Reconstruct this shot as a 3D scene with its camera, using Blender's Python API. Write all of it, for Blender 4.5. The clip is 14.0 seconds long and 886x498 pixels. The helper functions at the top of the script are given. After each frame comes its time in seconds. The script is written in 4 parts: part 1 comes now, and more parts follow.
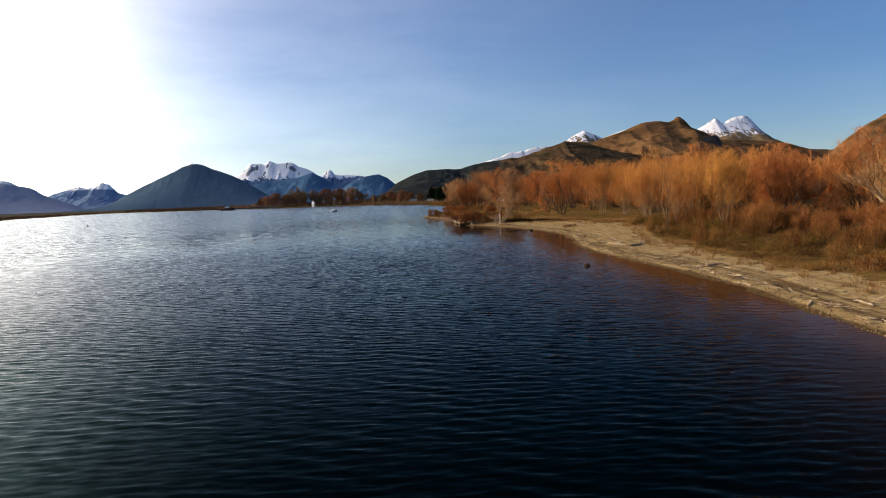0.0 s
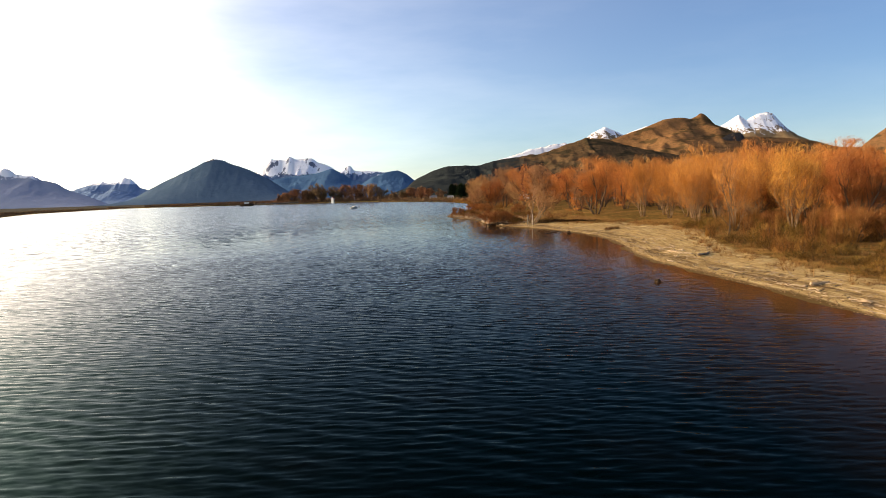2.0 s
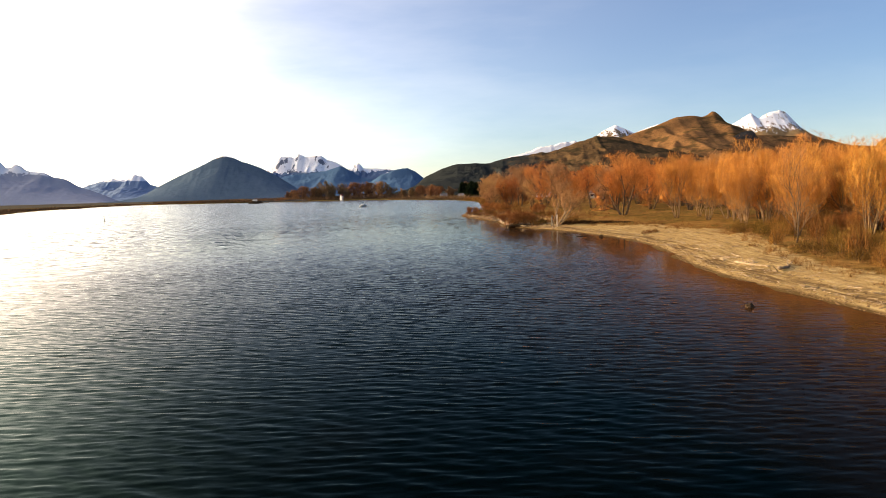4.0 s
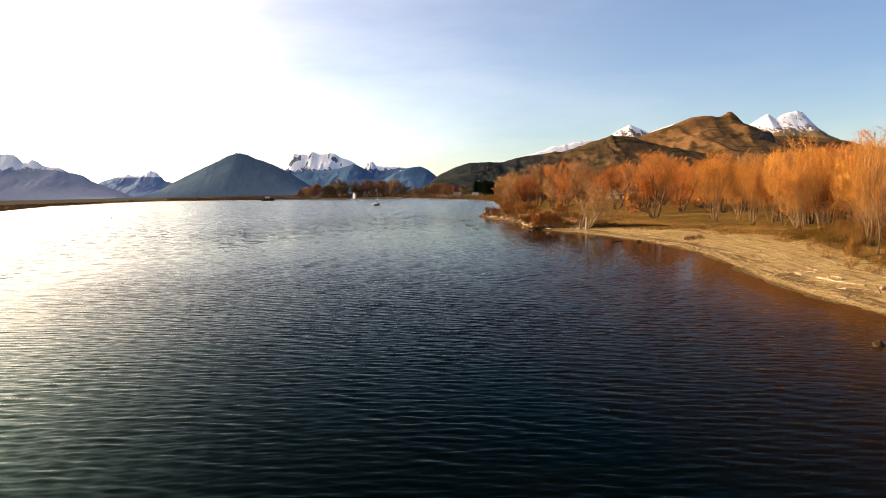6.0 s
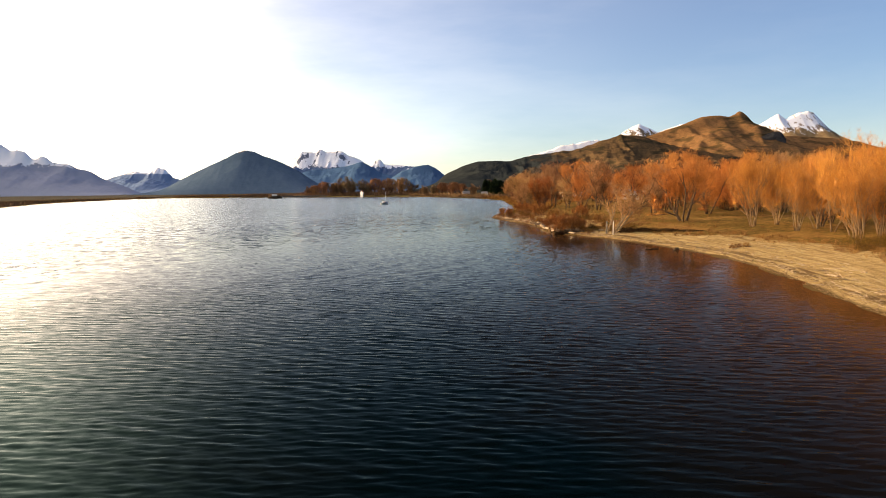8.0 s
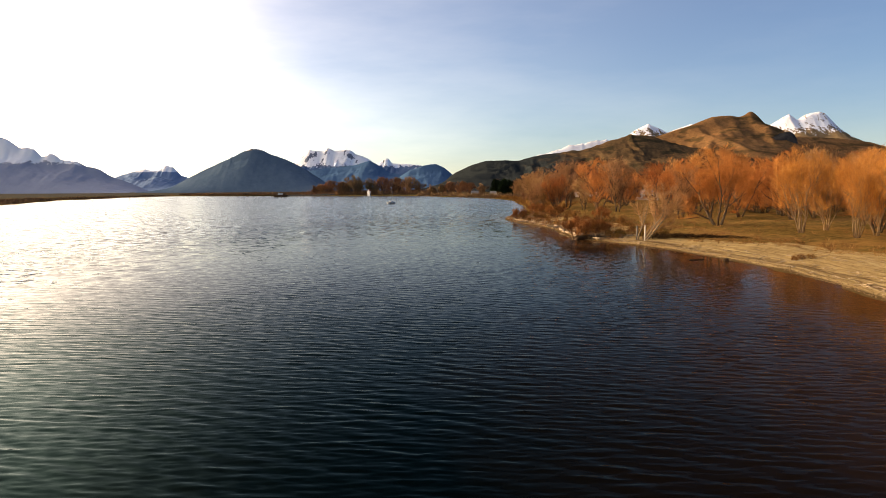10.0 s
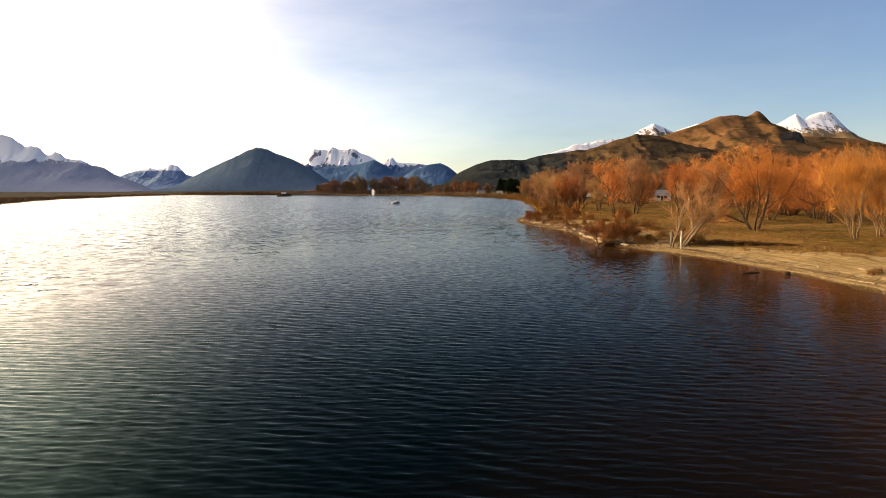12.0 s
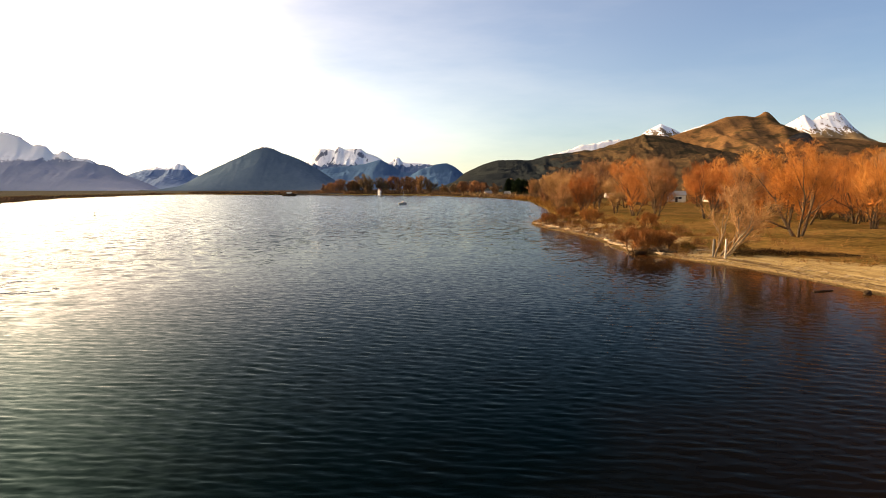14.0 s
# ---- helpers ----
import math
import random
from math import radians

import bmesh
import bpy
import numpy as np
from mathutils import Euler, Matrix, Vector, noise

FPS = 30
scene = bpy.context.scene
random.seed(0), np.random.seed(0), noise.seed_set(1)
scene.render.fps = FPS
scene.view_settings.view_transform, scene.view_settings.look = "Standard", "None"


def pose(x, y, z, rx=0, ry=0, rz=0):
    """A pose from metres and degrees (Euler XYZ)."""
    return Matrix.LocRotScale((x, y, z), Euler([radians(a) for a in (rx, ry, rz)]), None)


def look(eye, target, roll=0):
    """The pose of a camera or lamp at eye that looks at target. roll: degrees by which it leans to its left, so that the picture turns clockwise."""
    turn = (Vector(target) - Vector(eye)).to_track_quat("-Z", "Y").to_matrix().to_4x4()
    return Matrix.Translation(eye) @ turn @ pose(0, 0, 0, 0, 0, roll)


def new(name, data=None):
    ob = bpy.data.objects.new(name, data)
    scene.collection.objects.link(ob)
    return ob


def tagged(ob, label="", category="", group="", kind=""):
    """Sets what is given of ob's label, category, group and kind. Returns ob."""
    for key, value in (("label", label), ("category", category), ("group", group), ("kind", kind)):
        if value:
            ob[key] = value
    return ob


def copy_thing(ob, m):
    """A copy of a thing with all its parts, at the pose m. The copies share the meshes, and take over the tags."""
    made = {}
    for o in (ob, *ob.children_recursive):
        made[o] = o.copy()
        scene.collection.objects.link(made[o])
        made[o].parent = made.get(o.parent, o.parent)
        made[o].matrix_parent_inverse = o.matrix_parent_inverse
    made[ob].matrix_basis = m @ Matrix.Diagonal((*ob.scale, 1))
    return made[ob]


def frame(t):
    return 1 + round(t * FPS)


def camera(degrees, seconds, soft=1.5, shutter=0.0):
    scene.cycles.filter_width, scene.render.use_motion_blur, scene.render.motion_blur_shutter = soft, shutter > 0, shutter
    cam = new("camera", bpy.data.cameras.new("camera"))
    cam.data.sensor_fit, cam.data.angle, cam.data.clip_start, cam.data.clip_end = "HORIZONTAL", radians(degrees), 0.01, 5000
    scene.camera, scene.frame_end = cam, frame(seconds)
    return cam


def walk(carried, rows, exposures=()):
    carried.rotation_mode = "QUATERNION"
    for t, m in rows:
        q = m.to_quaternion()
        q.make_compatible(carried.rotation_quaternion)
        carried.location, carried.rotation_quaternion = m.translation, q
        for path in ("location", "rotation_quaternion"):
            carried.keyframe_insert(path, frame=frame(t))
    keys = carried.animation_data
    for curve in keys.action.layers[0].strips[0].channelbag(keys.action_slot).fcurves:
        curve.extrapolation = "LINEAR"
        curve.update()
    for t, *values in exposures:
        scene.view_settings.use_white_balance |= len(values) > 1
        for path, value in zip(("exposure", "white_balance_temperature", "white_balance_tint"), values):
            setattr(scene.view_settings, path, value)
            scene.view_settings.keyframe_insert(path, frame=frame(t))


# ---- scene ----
cam = camera(66.3, 14.0, soft=0.8)
PATH = [
    (0.0, look((0.23, 1.14, 5.25), (0.93, 100.85, -2.33), -2.03)),
    (0.5, look((-0.05, 3.45, 5.31), (-0.07, 103.16, -2.40), -1.96)),
    (1.0, look((-0.43, 5.25, 5.41), (-1.86, 104.93, -2.38), -1.87)),
    (1.5, look((-0.84, 6.82, 5.54), (-2.59, 106.48, -2.42), -1.82)),
    (2.0, look((-1.27, 8.33, 5.66), (-3.28, 107.98, -2.37), -1.73)),
    (2.5, look((-1.65, 9.96, 5.76), (-3.88, 109.60, -2.37), -1.64)),
    (3.0, look((-2.00, 12.22, 5.81), (-4.49, 111.85, -2.40), -1.65)),
    (5.5, look((-3.56, 22.37, 5.85), (-8.27, 121.90, -2.58), -1.13)),
    (6.0, look((-3.90, 23.77, 5.97), (-8.98, 123.28, -2.51), -1.04)),
    (6.5, look((-4.25, 25.19, 6.08), (-9.61, 124.68, -2.45), -1.02)),
    (7.0, look((-4.63, 26.88, 6.13), (-10.27, 126.35, -2.45), -0.90)),
    (7.5, look((-4.99, 28.72, 6.18), (-10.92, 128.18, -2.41), -0.83)),
    (8.0, look((-5.29, 30.65, 6.25), (-11.39, 130.08, -2.43), -0.68)),
    (10.5, look((-6.47, 42.13, 6.32), (-13.83, 141.47, -2.45), -0.42)),
    (11.0, look((-6.83, 44.08, 6.40), (-14.28, 143.42, -2.38), -0.44)),
    (11.5, look((-7.19, 45.97, 6.44), (-14.83, 145.29, -2.39), -0.32)),
    (12.0, look((-7.56, 47.81, 6.47), (-15.37, 147.11, -2.40), -0.27)),
    (12.5, look((-7.88, 49.65, 6.50), (-16.12, 148.91, -2.32), -0.25)),
    (13.0, look((-8.23, 51.46, 6.53), (-16.72, 150.70, -2.33), -0.13)),
    (13.5, look((-8.60, 53.26, 6.56), (-17.17, 152.49, -2.35), -0.10)),
    (14.0, look((-8.94, 55.17, 6.63), (-17.59, 154.40, -2.24), -0.08)),
]
EXPOSURES = [(0.0, -0.32, 6600, 8), (0.8, 0.04, 7100, 8), (1.5, 0.2, 7500, 8), (3.0, 0.38, 8200, 10), (7.0, 0.44, 8950, 12), (8.2, 0.42, 8950, 12), (10.5, 0.14, 8650, 12), (11.8, 0.18, 8750, 12), (12.4, 0.38, 9400, 12), (14.0, 0.38, 9600, 12)]
walk(cam, PATH, EXPOSURES)

# ---- daylight: low winter sun over the lake to the left of the way ----
SUN_TURN, SUN_UP = -73.0, 13.0
world = bpy.data.worlds.new("world")
scene.world = world
world.use_nodes = True
wt = world.node_tree
sky = wt.nodes.new("ShaderNodeTexSky")
sky.sky_type, sky.sun_disc = "NISHITA", False
sky.altitude = 1200
sky.sun_elevation, sky.sun_rotation = radians(SUN_UP), radians(SUN_TURN)
sky.air_density, sky.dust_density, sky.ozone_density = 1.2, 0.25, 4.5
wt.nodes["Background"].inputs[1].default_value = 0.145
sun_way = Vector((math.sin(radians(SUN_TURN)) * math.cos(radians(SUN_UP)), math.cos(radians(SUN_TURN)) * math.cos(radians(SUN_UP)), math.sin(radians(SUN_UP))))
sun = new("sun", bpy.data.lights.new("sun", "SUN"))
sun.data.energy, sun.data.angle, sun.data.color = 4.0, radians(0.5), (1.0, 0.74, 0.47)
sun.matrix_world = look(sun_way * 100, (0, 0, 0))


# ---- materials ----
def nodes(name, rough=0.85):
    m = bpy.data.materials.new(name)
    m.use_nodes = True
    t = m.node_tree
    b = t.nodes["Principled BSDF"]
    b.inputs["Roughness"].default_value = rough
    b.inputs["Specular IOR Level"].default_value = 0.0 if rough > 0.7 else 0.4
    return m, t, b


def add(t, kind, **values):
    n = t.nodes.new(kind)
    for key, v in values.items():
        n.inputs[key].default_value = v
    return n


def noise_tex(t, scale, detail=4.0, rough=0.55, stretch=(1, 1, 1), space="Object", turn=0.0):
    c = t.nodes.new("ShaderNodeTexCoord")
    mp = t.nodes.new("ShaderNodeMapping")
    mp.inputs["Scale"].default_value = stretch
    mp.inputs["Rotation"].default_value = (0, 0, radians(turn))
    t.links.new(c.outputs[space], mp.inputs[0])
    n = t.nodes.new("ShaderNodeTexNoise")
    n.inputs["Scale"].default_value, n.inputs["Detail"].default_value, n.inputs["Roughness"].default_value = scale, detail, rough
    t.links.new(mp.outputs[0], n.inputs["Vector"])
    return n.outputs["Fac"]


def ramp(t, fac, *stops):
    r = t.nodes.new("ShaderNodeValToRGB")
    e = r.color_ramp.elements
    while len(e) < len(stops):
        e.new(0.5)
    for k, (p, c) in enumerate(stops):
        e[k].position, e[k].color = p, (*c, 1) if len(c) == 3 else c
    t.links.new(fac, r.inputs[0])
    return r.outputs[0]


def mix(t, fac, a, b, how="MIX"):
    n = t.nodes.new("ShaderNodeMix")
    n.data_type, n.blend_type = "RGBA", how
    for slot, v in ((0, fac), (6, a), (7, b)):
        if isinstance(v, (int, float)):
            n.inputs[slot].default_value = v
        elif isinstance(v, tuple):
            n.inputs[slot].default_value = (*v, 1)
        else:
            t.links.new(v, n.inputs[slot])
    return n.outputs[2]


def sums(t, how, a, b, c=None):
    n = t.nodes.new("ShaderNodeMath")
    n.operation = how
    for slot, v in enumerate((a, b, c)):
        if v is None:
            continue
        if isinstance(v, (int, float)):
            n.inputs[slot].default_value = v
        else:
            t.links.new(v, n.inputs[slot])
    return n.outputs[0]


def bump(t, b, height, strength, distance):
    n = t.nodes.new("ShaderNodeBump")
    n.inputs["Strength"].default_value, n.inputs["Distance"].default_value = strength, distance
    t.links.new(height, n.inputs["Height"])
    t.links.new(n.outputs[0], b.inputs["Normal"])


def attribute(t, name):
    n = t.nodes.new("ShaderNodeAttribute")
    n.attribute_name = name
    return n.outputs["Fac"]


def rough_paint(name, dark, light, scale, rough=0.85, relief=0.0, stretch=(1, 1, 1)):
    """A surface whose colour wanders between two tones, coarse and fine, with some relief, and a shift from object to object."""
    m, t, b = nodes(name, rough)
    fine, coarse = noise_tex(t, scale, 6, 0.6, stretch), noise_tex(t, scale * 0.17, 3, 0.5, stretch)
    both = sums(t, "ADD", sums(t, "MULTIPLY", fine, 0.6), sums(t, "MULTIPLY", coarse, 0.4))
    tone = ramp(t, both, (0.34, dark), (0.66, light))
    info = t.nodes.new("ShaderNodeObjectInfo")
    shade = ramp(t, info.outputs["Random"], (0.0, (0.82, 0.82, 0.82)), (1.0, (1.12, 1.1, 1.05)))
    t.links.new(mix(t, 1.0, tone, shade, "MULTIPLY"), b.inputs["Base Color"])
    if relief:
        bump(t, b, fine, 0.6, relief)
    return m


def cirrus():
    """Thin streaks of ice cloud that scatter sunlight forward, so they are brightest towards the sun."""
    t = wt
    c = t.nodes.new("ShaderNodeTexCoord")
    d = t.nodes.new("ShaderNodeVectorMath")
    d.operation = "DOT_PRODUCT"
    d.inputs[1].default_value = sun_way
    t.links.new(c.outputs["Generated"], d.inputs[0])
    ahead = sums(t, "MULTIPLY_ADD", d.outputs["Value"], 0.5, 0.5)
    toward = sums(t, "MULTIPLY", sums(t, "POWER", ahead, 2.5), 0.8)
    for sharp, amount in ((5.0, 3.5), (9.0, 1.6)):
        toward = sums(t, "MULTIPLY_ADD", sums(t, "POWER", ahead, sharp), amount, toward)
    streak = noise_tex(t, 2.2, 6, 0.6, (0.7, 1.6, 3.5), "Generated", 35.0)
    soft = noise_tex(t, 1.1, 3, 0.5, (1, 1, 2.5), "Generated", 20.0)
    veil = sums(t, "ADD", ramp(t, streak, (0.42, (0, 0, 0)), (0.75, (0.9, 0.9, 0.9))), ramp(t, soft, (0.30, (0.25, 0.25, 0.25)), (0.7, (1, 1, 1))))
    height = t.nodes.new("ShaderNodeSeparateXYZ")
    t.links.new(c.outputs["Generated"], height.inputs[0])
    depth = sums(t, "MULTIPLY_ADD", sums(t, "DIVIDE", 0.17, sums(t, "ADD", sums(t, "MAXIMUM", height.outputs[2], 0.0), 0.14)), 1.0, 0.6)
    low = sums(t, "POWER", sums(t, "DIVIDE", 0.12, sums(t, "ADD", sums(t, "MAXIMUM", height.outputs[2], 0.0), 0.12)), 2.0)
    toward = sums(t, "MULTIPLY_ADD", low, 0.8, toward)
    amount = sums(t, "MULTIPLY", sums(t, "MULTIPLY", veil, sums(t, "ADD", toward, 0.05)), depth)
    n = t.nodes.new("ShaderNodeVectorMath")
    n.operation = "SCALE"
    n.inputs[0].default_value = (1.0, 0.91, 0.76)
    t.links.new(amount, n.inputs["Scale"])
    aureole = t.nodes.new("ShaderNodeVectorMath")
    aureole.operation = "SCALE"
    aureole.inputs[0].default_value = (1.0, 0.86, 0.72)
    glow = sums(t, "MULTIPLY", sums(t, "POWER", ahead, 10.0), 14.0)
    glow = sums(t, "MINIMUM", sums(t, "MULTIPLY_ADD", sums(t, "POWER", ahead, 26.0), 520.0, glow), 48.0)
    air = sums(t, "POWER", sums(t, "DIVIDE", 0.25, sums(t, "ADD", sums(t, "MAXIMUM", height.outputs[2], 0.0), 0.16)), 0.4)
    t.links.new(sums(t, "MULTIPLY", glow, air), aureole.inputs["Scale"])
    clear = mix(t, 1.0, sky.outputs[0], (0.78, 0.905, 1.18), "MULTIPLY")
    veiled = mix(t, 1.0, clear, n.outputs[0], "ADD")
    t.links.new(mix(t, 1.0, veiled, aureole.outputs[0], "ADD"), t.nodes["Background"].inputs[0])


cirrus()


def twig_paint(name, tones):
    """Bare winter twigs: tone by tree and by twig."""
    m, t, b = nodes(name, 0.75)
    g = t.nodes.new("ShaderNodeNewGeometry")
    info = t.nodes.new("ShaderNodeObjectInfo")
    each = ramp(t, g.outputs["Random Per Island"], (0.0, tones[0]), (0.45, tones[1]), (1.0, tones[2]))
    tree = ramp(t, info.outputs["Random"], (0.0, (0.8, 0.74, 0.74)), (0.5, (1.0, 0.95, 0.9)), (1.0, (1.1, 1.15, 1.0)))
    clump = ramp(t, noise_tex(t, 0.5, 2), (0.35, (0.8, 0.76, 0.76)), (0.65, (1.1, 1.1, 1.0)))
    t.links.new(mix(t, 1.0, mix(t, 1.0, each, tree, "MULTIPLY"), clump, "MULTIPLY"), b.inputs["Base Color"])
    return m


BARK = rough_paint("willow_bark", (0.055, 0.038, 0.025), (0.19, 0.135, 0.085), 6.0, 0.9, 0.02, (1, 1, 0.25))
PALE_BARK = rough_paint("pale_bark", (0.13, 0.085, 0.05), (0.34, 0.235, 0.14), 5.0, 0.85, 0.01, (1, 1, 0.3))
TWIG = twig_paint("orange_twig", ((0.324, 0.116, 0.038), (0.624, 0.256, 0.086), (0.826, 0.424, 0.162)))
TWIG_RED = twig_paint("rust_twig", ((0.268, 0.091, 0.031), (0.558, 0.208, 0.069), (0.735, 0.337, 0.122)))
TWIG_GOLD = twig_paint("golden_twig", ((0.315, 0.125, 0.031), (0.643, 0.292, 0.077), (0.841, 0.468, 0.144)))
TWIG_TAN = twig_paint("tan_twig", ((0.228, 0.124, 0.061), (0.480, 0.266, 0.134), (0.672, 0.433, 0.242)))
SCRUB = twig_paint("scrub_twig", ((0.069, 0.046, 0.014), (0.23, 0.132, 0.038), (0.437, 0.253, 0.084)))
SCRUB_GREEN = twig_paint("green_scrub", ((0.05, 0.033, 0.011), (0.15, 0.092, 0.027), (0.30, 0.18, 0.056)))
SCRUB_RUST = twig_paint("rusty_scrub", ((0.084, 0.039, 0.014), (0.228, 0.109, 0.036), (0.384, 0.207, 0.072)))
WEEDS = twig_paint("rusty_weeds", ((0.15, 0.078, 0.036), (0.34, 0.185, 0.085), (0.50, 0.31, 0.155)))
BRUSH_SHADE = twig_paint("dead_brush_and_shade", ((0.018, 0.012, 0.008), (0.05, 0.032, 0.018), (0.12, 0.075, 0.04)))
THICKET = twig_paint("thicket_twig", ((0.15, 0.060, 0.025), (0.36, 0.150, 0.054), (0.53, 0.26, 0.10)))
FAR_TWIG = twig_paint("far_twig", ((0.105, 0.068, 0.042), (0.215, 0.136, 0.080), (0.32, 0.21, 0.125)))
FAR_RUST = twig_paint("far_rust", ((0.15, 0.078, 0.046), (0.31, 0.162, 0.085), (0.45, 0.25, 0.137)))
GRASS = twig_paint("dry_grass", ((0.11, 0.056, 0.020), (0.26, 0.138, 0.050), (0.42, 0.255, 0.11)))
CONIFER = twig_paint("conifer_needles", ((0.010, 0.018, 0.010), (0.025, 0.04, 0.02), (0.05, 0.07, 0.03)))
BONE_BARK = rough_paint("bleached_bark", (0.14, 0.10, 0.065), (0.36, 0.27, 0.175), 5.0, 0.85, 0.01, (1, 1, 0.3))
DRIFT = rough_paint("driftwood", (0.18, 0.13, 0.085), (0.42, 0.33, 0.225), 7.0, 0.85, 0.01, (1, 1, 0.3))
WET_WOOD = rough_paint("wet_wood", (0.018, 0.013, 0.009), (0.08, 0.055, 0.035), 6.0, 0.75, 0.02)
STONE = rough_paint("shore_stone", (0.10, 0.062, 0.031), (0.30, 0.20, 0.11), 9.0, 0.8, 0.01)
WHITE = rough_paint("white_paint", (0.66, 0.65, 0.61), (0.82, 0.81, 0.78), 3.0, 0.5)
PALE_TIMBER = rough_paint("bleached_timber", (0.42, 0.38, 0.32), (0.66, 0.61, 0.54), 4.0, 0.85, 0.01)
GREY = rough_paint("grey_timber", (0.10, 0.09, 0.075), (0.26, 0.23, 0.19), 5.0, 0.9, 0.01)
ROOF = rough_paint("roof_iron", (0.10, 0.10, 0.105), (0.20, 0.20, 0.21), 2.0, 0.55)
RED_ROOF = rough_paint("red_iron", (0.16, 0.035, 0.025), (0.28, 0.07, 0.045), 2.0, 0.6)
CREAM = rough_paint("cream_boards", (0.46, 0.40, 0.30), (0.64, 0.58, 0.46), 2.0, 0.7)
DARK = rough_paint("dark_glass", (0.012, 0.014, 0.016), (0.03, 0.034, 0.038), 2.0, 0.15)
ALLOY = rough_paint("alloy_spar", (0.45, 0.45, 0.46), (0.62, 0.62, 0.63), 4.0, 0.35)
RUBBER = rough_paint("tyre_rubber", (0.015, 0.015, 0.015), (0.04, 0.04, 0.04), 20.0, 0.9)
BUOY = rough_paint("buoy_paint", (0.05, 0.06, 0.04), (0.12, 0.13, 0.08), 6.0, 0.5)


def ground_paint():
    m, t, b = nodes("shore_ground", 0.95)
    beach, wet, far = attribute(t, "beach"), attribute(t, "wet"), attribute(t, "far")
    n1, n2, n3 = noise_tex(t, 0.12, 5), noise_tex(t, 1.3, 5, 0.65), noise_tex(t, 14.0, 4, 0.7)
    grass = ramp(t, n1, (0.38, (0.075, 0.050, 0.015)), (0.5, (0.15, 0.086, 0.026)), (0.62, (0.26, 0.135, 0.045)))
    grass = mix(t, 0.55, grass, ramp(t, n2, (0.36, (0.062, 0.044, 0.014)), (0.64, (0.25, 0.148, 0.045))))
    sand = ramp(t, n2, (0.34, (0.16, 0.108, 0.052)), (0.52, (0.30, 0.218, 0.098)), (0.68, (0.42, 0.328, 0.160)))
    sand = mix(t, 0.5, sand, ramp(t, n3, (0.36, (0.11, 0.06, 0.025)), (0.6, (0.50, 0.345, 0.145))))
    strand = t.nodes.new("ShaderNodeCombineXYZ")
    place = t.nodes.new("ShaderNodeSeparateXYZ")
    t.links.new(t.nodes.new("ShaderNodeTexCoord").outputs["Object"], place.inputs[0])
    t.links.new(sums(t, "MULTIPLY", attribute(t, "inland"), 2.6), strand.inputs[0])
    t.links.new(sums(t, "MULTIPLY", place.outputs[1], 0.16), strand.inputs[1])
    lines = add(t, "ShaderNodeTexNoise", Scale=1.0, Detail=5.0, Roughness=0.62)
    t.links.new(strand.outputs[0], lines.inputs["Vector"])
    streak = lines.outputs["Fac"]
    sand = mix(t, ramp(t, streak, (0.52, (0, 0, 0)), (0.64, (0.75, 0.75, 0.75))), sand, (0.15, 0.095, 0.045))
    sand = mix(t, ramp(t, streak, (0.34, (0.6, 0.6, 0.6)), (0.46, (0, 0, 0))), sand, (0.42, 0.33, 0.172))
    rim = sums(t, "MULTIPLY_ADD", sums(t, "SUBTRACT", n2, 0.5), 0.45, sums(t, "DIVIDE", attribute(t, "inland"), 5.0))
    wrack = ramp(t, rim, (0.16, (0, 0, 0)), (0.26, (1, 1, 1)), (0.40, (1, 1, 1)), (0.54, (0, 0, 0)))
    sand = mix(t, sums(t, "MULTIPLY", wrack, ramp(t, streak, (0.40, (0.1, 0.1, 0.1)), (0.56, (0.85, 0.85, 0.85)))), sand, (0.085, 0.052, 0.026))
    edge = sums(t, "ADD", beach, sums(t, "MULTIPLY", sums(t, "SUBTRACT", n2, 0.5), 0.9))
    land = mix(t, ramp(t, edge, (0.42, (0, 0, 0)), (0.6, (1, 1, 1))), grass, sand)
    damp = sums(t, "ADD", wet, sums(t, "MULTIPLY", sums(t, "SUBTRACT", n2, 0.5), 0.4))
    land = mix(t, ramp(t, damp, (0.35, (0, 0, 0)), (0.65, (1, 1, 1))), land, (0.085, 0.055, 0.022))
    delta = ramp(t, noise_tex(t, 0.01, 5), (0.36, (0.045, 0.036, 0.014)), (0.64, (0.13, 0.09, 0.035)))
    land = mix(t, far, land, delta)
    land = mix(t, attribute(t, "bush"), land, ramp(t, n1, (0.4, (0.060, 0.058, 0.048)), (0.6, (0.10, 0.088, 0.062))))
    t.links.new(land, b.inputs["Base Color"])
    bump(t, b, sums(t, "ADD", n2, sums(t, "MULTIPLY", n3, 0.35)), 0.7, 0.12)
    return m


